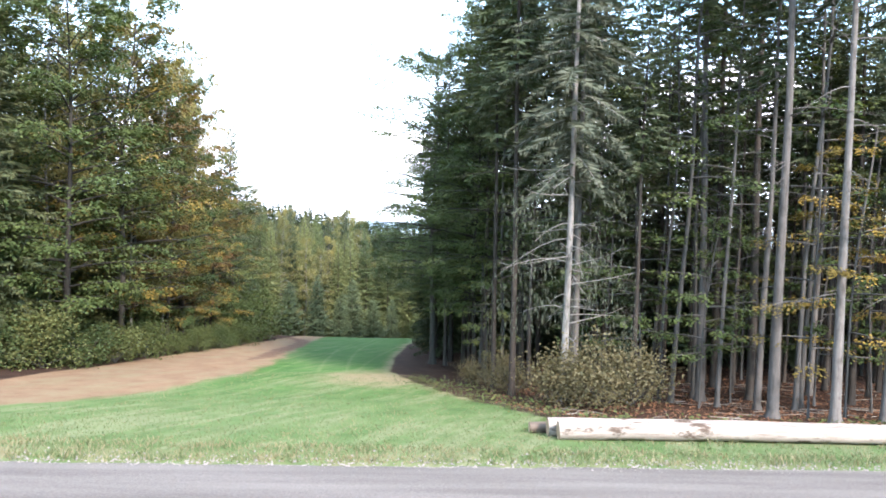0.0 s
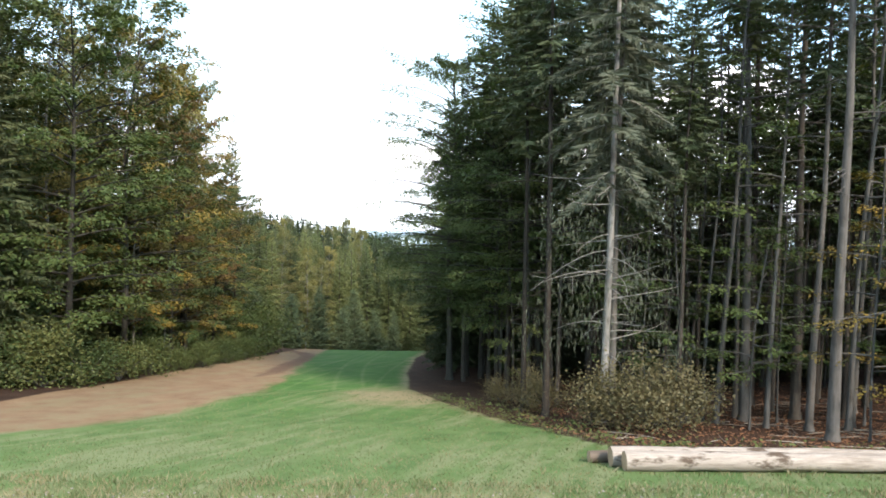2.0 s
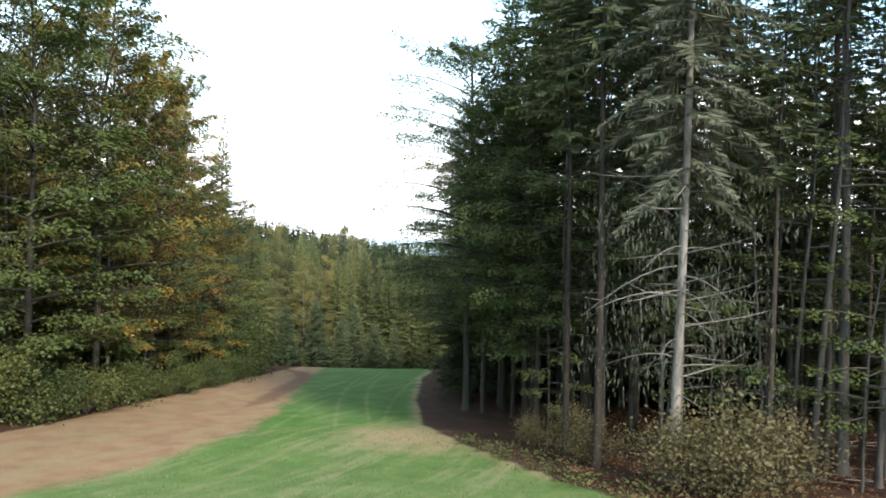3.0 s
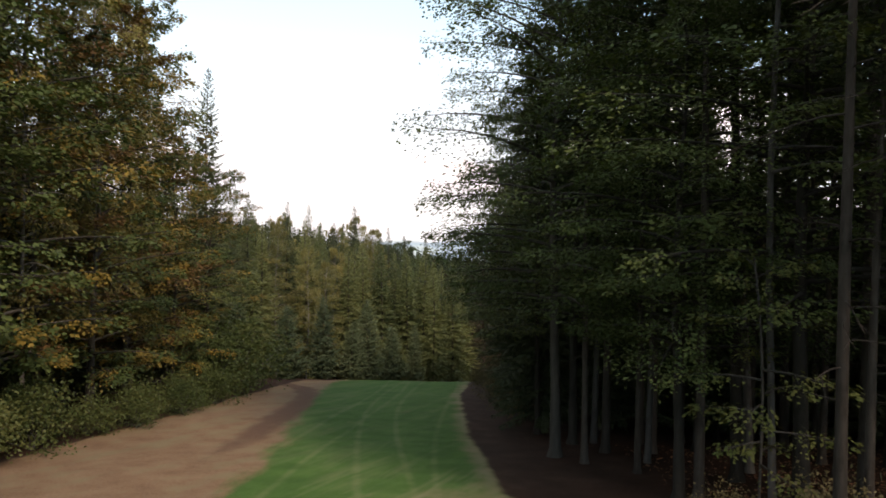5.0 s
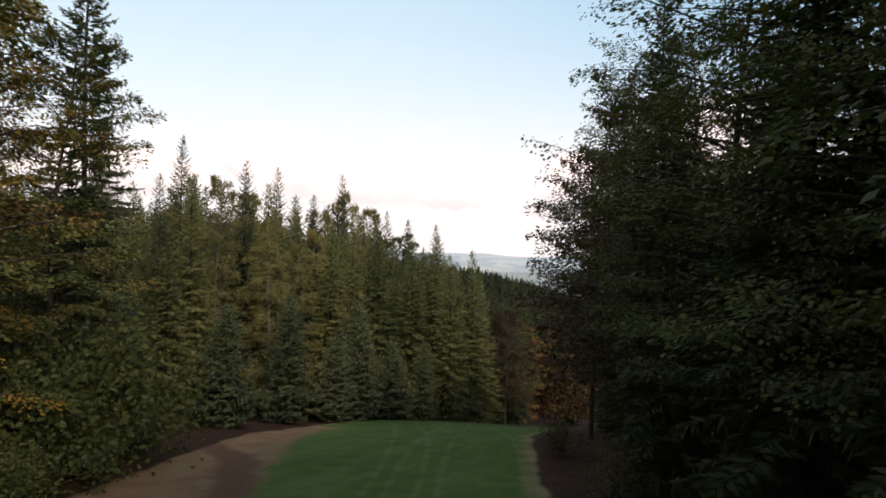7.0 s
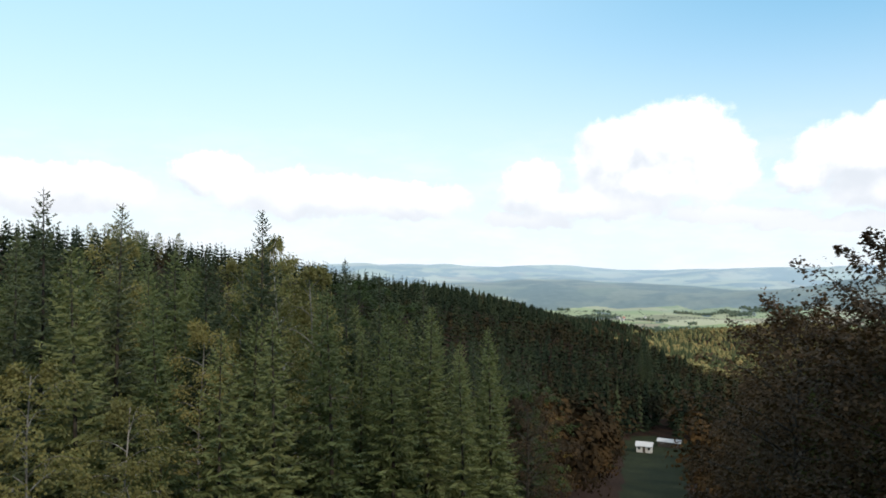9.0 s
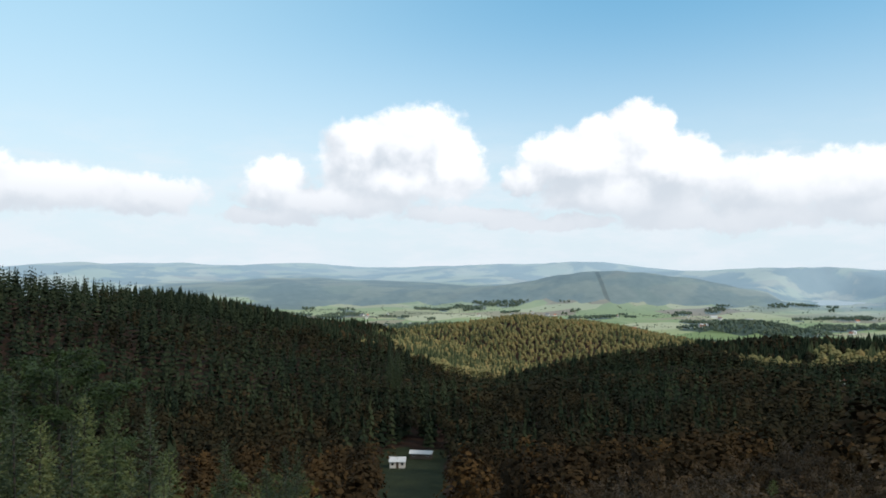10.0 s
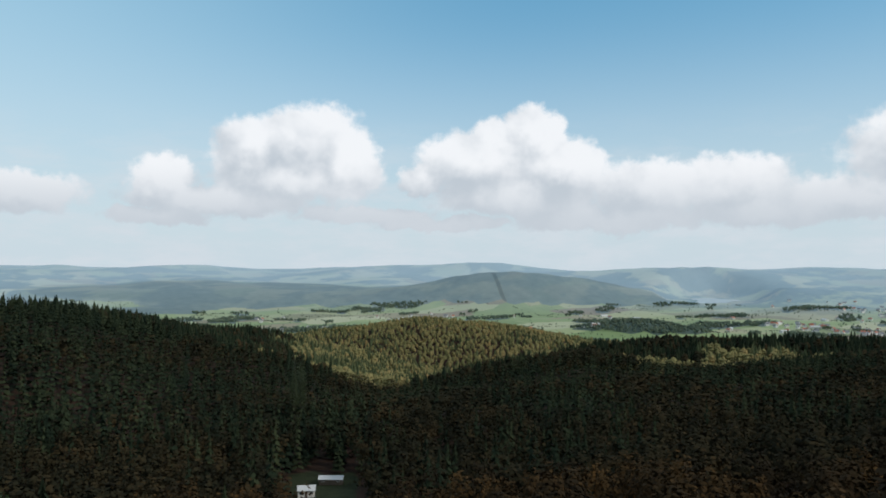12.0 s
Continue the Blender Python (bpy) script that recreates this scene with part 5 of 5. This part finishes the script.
def log_material():
    m, n, b = material("debarked_log", 0.8, 0.2)
    co = n.add("ShaderNodeTexCoord").outputs["Object"]
    g = n.noise(n.vec("MULTIPLY", co, (0.7, 8, 8)), 2.5, 8, 0.7)
    s = n.noise(n.vec("MULTIPLY", co, (0.6, 1.6, 1.6)), 1.4, 6, 0.65)
    c = n.ramp(n.math("ADD", n.math("MULTIPLY", g, 0.6), n.math("MULTIPLY", s, 0.45)), [(0.3, (0.10, 0.08, 0.065)), (0.5, (0.24, 0.205, 0.175)), (0.75, (0.38, 0.345, 0.31))])
    c = n.mix(n.smooth(s, 0.56, 0.66), c, (0.07, 0.05, 0.036))
    n.put(b.inputs["Base Color"], c)
    bump(n, b, n.math("ADD", g, n.math("MULTIPLY", s, 1.5)), 0.6, 0.02)
    return m


DEBARKED = log_material()
CUT_WOOD = wood_material("cut_wood", (0.20, 0.14, 0.09), (0.42, 0.32, 0.22))
DARK_WOOD = wood_material("weathered_boards", (0.06, 0.045, 0.035), (0.14, 0.11, 0.085))


def log(x, y, length, r, turn, mat, label, rest=0.0):
    rr = np.random.RandomState(int(x * 31 + y * 17) % 999)
    t = np.linspace(0, 1, 24)
    V, F = tube(np.stack([t * length, 0.03 * np.sin(t * 5), 0.02 * np.sin(t * 7)], 1), r * (1 - 0.28 * t) * (1 + 0.02 * np.sin(t * 40)), 14, 0.05, rr)
    ob = tagged(new("log"), label, "log", "felled logs beside the road")
    part("body", mesh_of("log_body", V, F, [mat], smooth=True), ob)
    for k, (px, q) in enumerate(((-0.004, r), (length + 0.004, r * 0.72))):
        a = np.arange(14) * 2 * math.pi / 14
        ring = np.stack([np.full(14, px), np.cos(a) * q * 0.985, np.sin(a) * q * 0.985], 1)
        part("cut_face", mesh_of("cut_face", np.vstack([[[px + (-0.01 if k == 0 else 0.01), 0, 0]], ring]), [(0, 1 + i, 1 + (i + 1) % 14) for i in range(14)], [CUT_WOOD]), ob, "sawn brown end of the log")
    ob.matrix_basis = pose(x, y, max(ground(x, y), ground(x + length * math.cos(radians(turn)), y + length * math.sin(radians(turn)))) + r * 0.93 + rest, 0, 0, turn)
    return ob


log(3.15, 18.15, 17.0, 0.25, 1.0, DEBARKED, "long pale debarked log lying beside the gravel road")
log(2.95, 18.72, 16.0, 0.26, 1.4, DEBARKED, "long pale debarked log lying behind another")
log(2.5, 19.2, 6.0, 0.16, 4.0, DARK_WOOD, "short dark weathered log on the grass")
log(9.2, 12.05, 2.0, 0.16, -12.0, DARK_WOOD, "short dark log on the road's verge")


def box_part(name, parent, mat, lo, hi, bevel=0.02):
    bm = bmesh.new()
    bmesh.ops.create_cube(bm, size=1.0)
    for v in bm.verts:
        v.co = [lo[i] + (v.co[i] + 0.5) * (hi[i] - lo[i]) for i in range(3)]
    bmesh.ops.bevel(bm, geom=bm.edges[:], offset=bevel, segments=1, affect="EDGES")
    me = bpy.data.meshes.new(name)
    bm.to_mesh(me)
    bm.free()
    me.materials.append(mat)
    return part(name, me, parent)


def plain(name, c, rough=0.6, vary=0.3):
    m, n, b = material(name, rough, 0.3)
    pos = n.add("ShaderNodeTexCoord").outputs["Object"]
    n.put(b.inputs["Base Color"], n.mix(n.math("MULTIPLY", n.noise(pos, 2.2, 5), vary * 1.6), c, tuple(k * 0.55 for k in c)))
    return m


ROOF_PALE = plain("pale_sheet_roof", (0.62, 0.62, 0.61), 0.5)
ROOF_RED = plain("red_tile_roof", (0.42, 0.16, 0.10))
WALL_WHITE = plain("white_render", (0.75, 0.73, 0.69))
GLASS_DARK = plain("dark_window_glass", (0.03, 0.035, 0.04), 0.15, 0.1)


def gable(name, parent, mat, w, d, z0, rise, over=0.35, thick=0.14):
    """A pitched roof along x."""
    V, F = [], []
    for s in (-1, 1):
        o = len(V)
        y1 = s * (d / 2 + over)
        drop = rise * over / (d / 2)
        for x in (-w / 2 - over, w / 2 + over):
            V += [(x, 0, z0 + rise), (x, y1, z0 - drop), (x, y1, z0 - drop - thick), (x, 0, z0 + rise - thick)]
        F += [(o, o + 1, o + 5, o + 4), (o + 2, o + 3, o + 7, o + 6), (o + 1, o + 2, o + 6, o + 5), (o, o + 3, o + 2, o + 1), (o + 4, o + 5, o + 6, o + 7)]
    return part(name, mesh_of(name, V, F, [mat]), parent)


def hut(x, y, turn, w, d, h, rise, roof, wall, label, name="hut", cat="hut", group="huts in the valley", chimney=False):
    ob = tagged(new(name), label, cat, group)
    walls = box_part("wall", ob, wall, (-w / 2, -d / 2, -1.2), (w / 2, d / 2, h), 0.03)
    V = [(s * (w / 2 - 0.02), t * d / 2, h - 0.01) for s in (-1, 1) for t in (-1, 1)] + [(s * (w / 2 - 0.02), 0, h + rise - 0.1) for s in (-1, 1)]
    for f in ((0, 1, 4), (2, 5, 3)):
        part("gable_wall", mesh_of("gable_wall", [V[i] for i in f], [(0, 1, 2)], [wall]), ob)
    gable("roof", ob, roof, w, d, h, rise)
    box_part("door", ob, DARK_WOOD, (-0.45, -d / 2 - 0.05, -0.3), (0.45, -d / 2 + 0.02, min(2.0, h - 0.15)))
    for wx in (-w * 0.32, w * 0.32):
        win = box_part("window", ob, WALL_WHITE, (wx - 0.5, -d / 2 - 0.05, 0.9), (wx + 0.5, -d / 2 + 0.02, min(2.0, h - 0.2)))
        box_part("pane", win, GLASS_DARK, (wx - 0.4, -d / 2 - 0.07, 1.0), (wx + 0.4, -d / 2 - 0.045, min(1.9, h - 0.3)), 0.005)
    if chimney:
        box_part("chimney", ob, WALL_WHITE, (w * 0.2, -0.3, h), (w * 0.2 + 0.5, 0.3, h + rise + 0.7))
    ob.matrix_basis = pose(x, y, ground(x, y) + 0.3, 0, 0, turn)
    return ob


hut(81.5, 315.5, -25, 5.2, 4.2, 2.4, 1.0, ROOF_PALE, WALL_WHITE, "small white hut with a pale metal roof on the meadow")
hut(95.5, 327.5, -32, 8.0, 3.4, 2.0, 0.7, ROOF_PALE, DARK_WOOD, "long low wooden shed with a pale roof")


def far_house(w, d, h, rise, roof, label):
    ob = tagged(new("house"), label, "house", "houses of the villages on the plain")
    box_part("wall", ob, WALL_WHITE, (-w / 2, -d / 2, -2.0), (w / 2, d / 2, h), 0.05)
    V = [(s * (w / 2 - 0.05), t * d / 2, h - 0.01) for s in (-1, 1) for t in (-1, 1)] + [(s * (w / 2 - 0.05), 0, h + rise - 0.15) for s in (-1, 1)]
    for f in ((0, 1, 4), (2, 5, 3)):
        part("gable_wall", mesh_of("gable_wall", [V[i] for i in f], [(0, 1, 2)], [WALL_WHITE]), ob)
    gable("roof", ob, roof, w, d, h, rise, 0.6, 0.3)
    return ob


def build_villages():
    rv = random.Random(9)
    ROOF_GREY = plain("slate_roof", (0.22, 0.22, 0.24))
    kinds = [far_house(12, 9, 5.5, 4.0, ROOF_RED, "white rendered house with a red tiled roof"), far_house(14, 9, 5.5, 3.6, ROOF_GREY, "white rendered house with a grey roof"),
             far_house(26, 13, 6.0, 3.5, ROOF_PALE, "long pale farm building on the plain")]
    first = [True, True, True]
    spots = []
    for az, r, n, spread in ((60.5, 2560, 26, 70), (63.5, 2480, 30, 80), (65.0, 3150, 34, 150), (62.0, 3300, 14, 120), (53.0, 2300, 5, 60), (33.5, 2650, 6, 90), (24.5, 2250, 5, 70), (29.0, 2500, 4, 60), (42.0, 2150, 4, 50), (47.5, 2700, 6, 90), (20.0, 2600, 4, 90), (57.0, 2650, 6, 100)):
        for i in range(n):
            a = radians(az)
            spots.append((-7 + math.sin(a) * r + rv.gauss(0, spread), 95 + math.cos(a) * r + rv.gauss(0, spread)))
    spots.append((596, 520))
    for i, (x, y) in enumerate(spots):
        k = 0 if i == len(spots) - 1 else rv.choice((0, 0, 0, 1, 1, 1, 1, 2))
        m = pose(x, y, ground(x, y) + 0.3, 0, 0, rv.uniform(0, 180))
        if first[k]:
            first[k], kinds[k].matrix_basis = False, m
        else:
            copy_thing(kinds[k], m)


build_villages()


# ---- low growth and litter, past counting ----
def stuff(name, label, category, V, F, mats, index=None):
    tagged(new(name, mesh_of(name, V, F, mats, index)), label, category, kind="stuff")


def build_low_growth():
    rr = np.random.RandomState(55)
    # grass: short on the meadow, longer on the verges and along the logs
    n = 90000
    x, y = rr.uniform(-16, 15, n), 14.2 + 23 * rr.rand(n) ** 1.7
    d = meadow_depth(x, y)
    verge = (y < 16.2) | (np.abs(y - 17.75) < 0.25) * (x > 2.6) | (np.abs(y - 19.3) < 0.5) * (x > 2.4)
    tuft = lumps(x, y, 2.2, 0.6, 61) + lumps(x, y, 0.7, 0.4, 62)
    k = (d > -1.4 + 0.6 * rr.rand(n)) | ((x > 3) & (y < 21))
    k &= (x > edge(y, MEADOW_L) + 9.0 + rr.normal(0, 0.7, n)) & (y > 14.7 + 0.035 * x + rr.normal(0, 0.08, n))
    k &= ~((y > 17.85) & (y < 19.05) & (x > 2.9)) & (verge | (rr.rand(n) < 0.75))
    x, y, verge, tuft = x[k], y[k], verge[k], tuft[k]
    n = len(x)
    h = (0.035 + 0.03 * rr.rand(n)) * (1 + 0.8 * np.clip(tuft, 0, 1)) + verge * rr.uniform(0.02, 0.14, n) * (0.3 + np.clip(tuft + 0.4, 0, 1))
    b = np.stack([x, y, height(x, y) - 0.01], 1)
    t = b + np.stack([rr.normal(0, 0.45, n) * h, rr.normal(0, 0.45, n) * h, h], 1)
    V, F = blades(b, t, 0.014 + 0.012 * rr.rand(n), rr)
    swath = lumps(x * 0.94 + y * 0.34, y * 0.07, 1.7, 0.9, 63) + lumps(x, y, 5.0, 0.5, 64)
    dry = (rr.rand(n) < np.where(verge, 0.38, 0.08) + 0.2 * np.clip(tuft, 0, 1) + 0.5 * np.clip(swath, 0, 1)).astype(int)
    stuff("grass", "short mown meadow grass with longer dry verges", "grass", V, F, [GRASS_BLADE, DRY_GRASS], dry)
    # weeds where meadow and forest meet
    n = 5500
    y = rr.uniform(19.6, 35, n)
    x = edge(y, MEADOW_R) + rr.normal(0.5, 0.7, n)
    j = rr.rand(n) < 0.45
    x, y = np.where(j, rr.uniform(4.5, 17, n), x), np.where(j, rr.normal(20.8, 0.7, n), y)
    k = (lumps(x, y, 1.9, 0.8, 71) > 0.05) & (y > 19.5)
    x, y = x[k], y[k]
    n = len(x)
    b = np.stack([x, y, height(x, y) + rr.uniform(0.0, 0.32, n)], 1)
    a = rr.uniform(0, 6.283, n)
    ln = rr.uniform(0.06, 0.16, n)
    t = b + np.stack([np.cos(a) * ln, np.sin(a) * ln, rr.uniform(-0.02, 0.06, n)], 1)
    V, F = blades(b, t, ln * 0.6, rr, 0.6)
    stuff("undergrowth", "low green weeds along the edge of the forest", "undergrowth", V, F, [BUSH_LEAF])
    # fallen leaves and twigs under the trees
    n = 16000
    x, y = rr.uniform(2, 26, n), 20.5 + 26 * rr.rand(n) ** 1.5
    k = meadow_depth(x, y) < -0.4
    x, y = x[k], y[k]
    n = len(x)
    a, ln = rr.uniform(0, 6.283, n), rr.uniform(0.07, 0.15, n)
    b = np.stack([x, y, height(x, y) + rr.uniform(0.005, 0.04, n)], 1)
    t = b + np.stack([np.cos(a) * ln, np.sin(a) * ln, rr.uniform(-0.02, 0.04, n)], 1)
    V, F = blades(b, t, ln * 0.6, rr, 0.7)
    stuff("leaf_litter", "brown fallen leaves on the forest floor", "litter", V, F, [LITTER])
    twigs = []
    for k in range(170):
        x, y = rr.uniform(4, 22), rr.uniform(21.5, 36)
        if float(meadow_depth(x, y)) > -0.5:
            continue
        a, L = rr.uniform(0, 6.283), rr.uniform(0.4, 2.2)
        t = np.linspace(0, 1, 4)
        px, py = x + np.cos(a) * L * t, y + np.sin(a) * L * t + 0.06 * np.sin(t * 4)
        twigs.append(tube(np.stack([px, py, height(px, py) + 0.02 + 0.05 * t * rr.rand()], 1), 0.018 * (1 - 0.6 * t), 4))
    V, F = merge(twigs)
    stuff("fallen_twigs", "dry grey twigs lying on the forest floor", "litter", V, F, [TWIGS])
    # loose gravel along the road
    n = 5200
    x, y = rr.uniform(-14, 14, n), 13.1 + rr.choice((-1, 1), n) * np.abs(rr.normal(1.45, 0.35, n))
    y = y + 0.035 * x
    s = rr.uniform(0.012, 0.045, n)
    c = np.stack([x, y, height(x, y) + 0.015], 1)
    o = np.array([(1, 0, 0), (0, 1, 0), (-1, 0, 0), (0, -1, 0), (0, 0, 0.8)])
    V = (c[:, None] + o[None] * s[:, None, None] * rr.uniform(0.6, 1.2, (n, 5, 1))).reshape(-1, 3)
    F = (np.array([(0, 1, 4), (1, 2, 4), (2, 3, 4), (3, 0, 4)])[None] + (np.arange(n) * 5)[:, None, None]).reshape(-1, 3)
    stuff("gravel", "loose pale gravel along the road", "gravel", V, F, [plain("gravel_stone", (0.24, 0.22, 0.20), 0.9)])


build_low_growth()


def build_lake():
    """A lake far out on the plain."""
    rl = np.random.RandomState(6)
    n, cx, cy = 40, 2930, 2245
    a = np.arange(n) * 2 * math.pi / n
    q = 1 + 0.18 * np.sin(3 * a + 1) + 0.12 * np.sin(5 * a) + rl.uniform(-0.05, 0.05, n)
    u, v = np.cos(a) * 95 * q, np.sin(a) * 215 * q
    c, s = math.cos(radians(-54)), math.sin(radians(-54))
    x, y = cx + u * c - v * s, cy + u * s + v * c
    z = -194.4
    V = [(cx, cy, z)] + [(x[i], y[i], z) for i in range(n)]
    m, nn, b = material("lake_water", 0.35, 0.5)
    nn.put(b.inputs["Base Color"], (0.52, 0.57, 0.58, 1))
    tagged(new("water", mesh_of("water", V, [(0, 1 + i, 1 + (i + 1) % n) for i in range(n)], [m])), "pale lake among the woods of the plain", "lake", kind="structure")


build_lake()
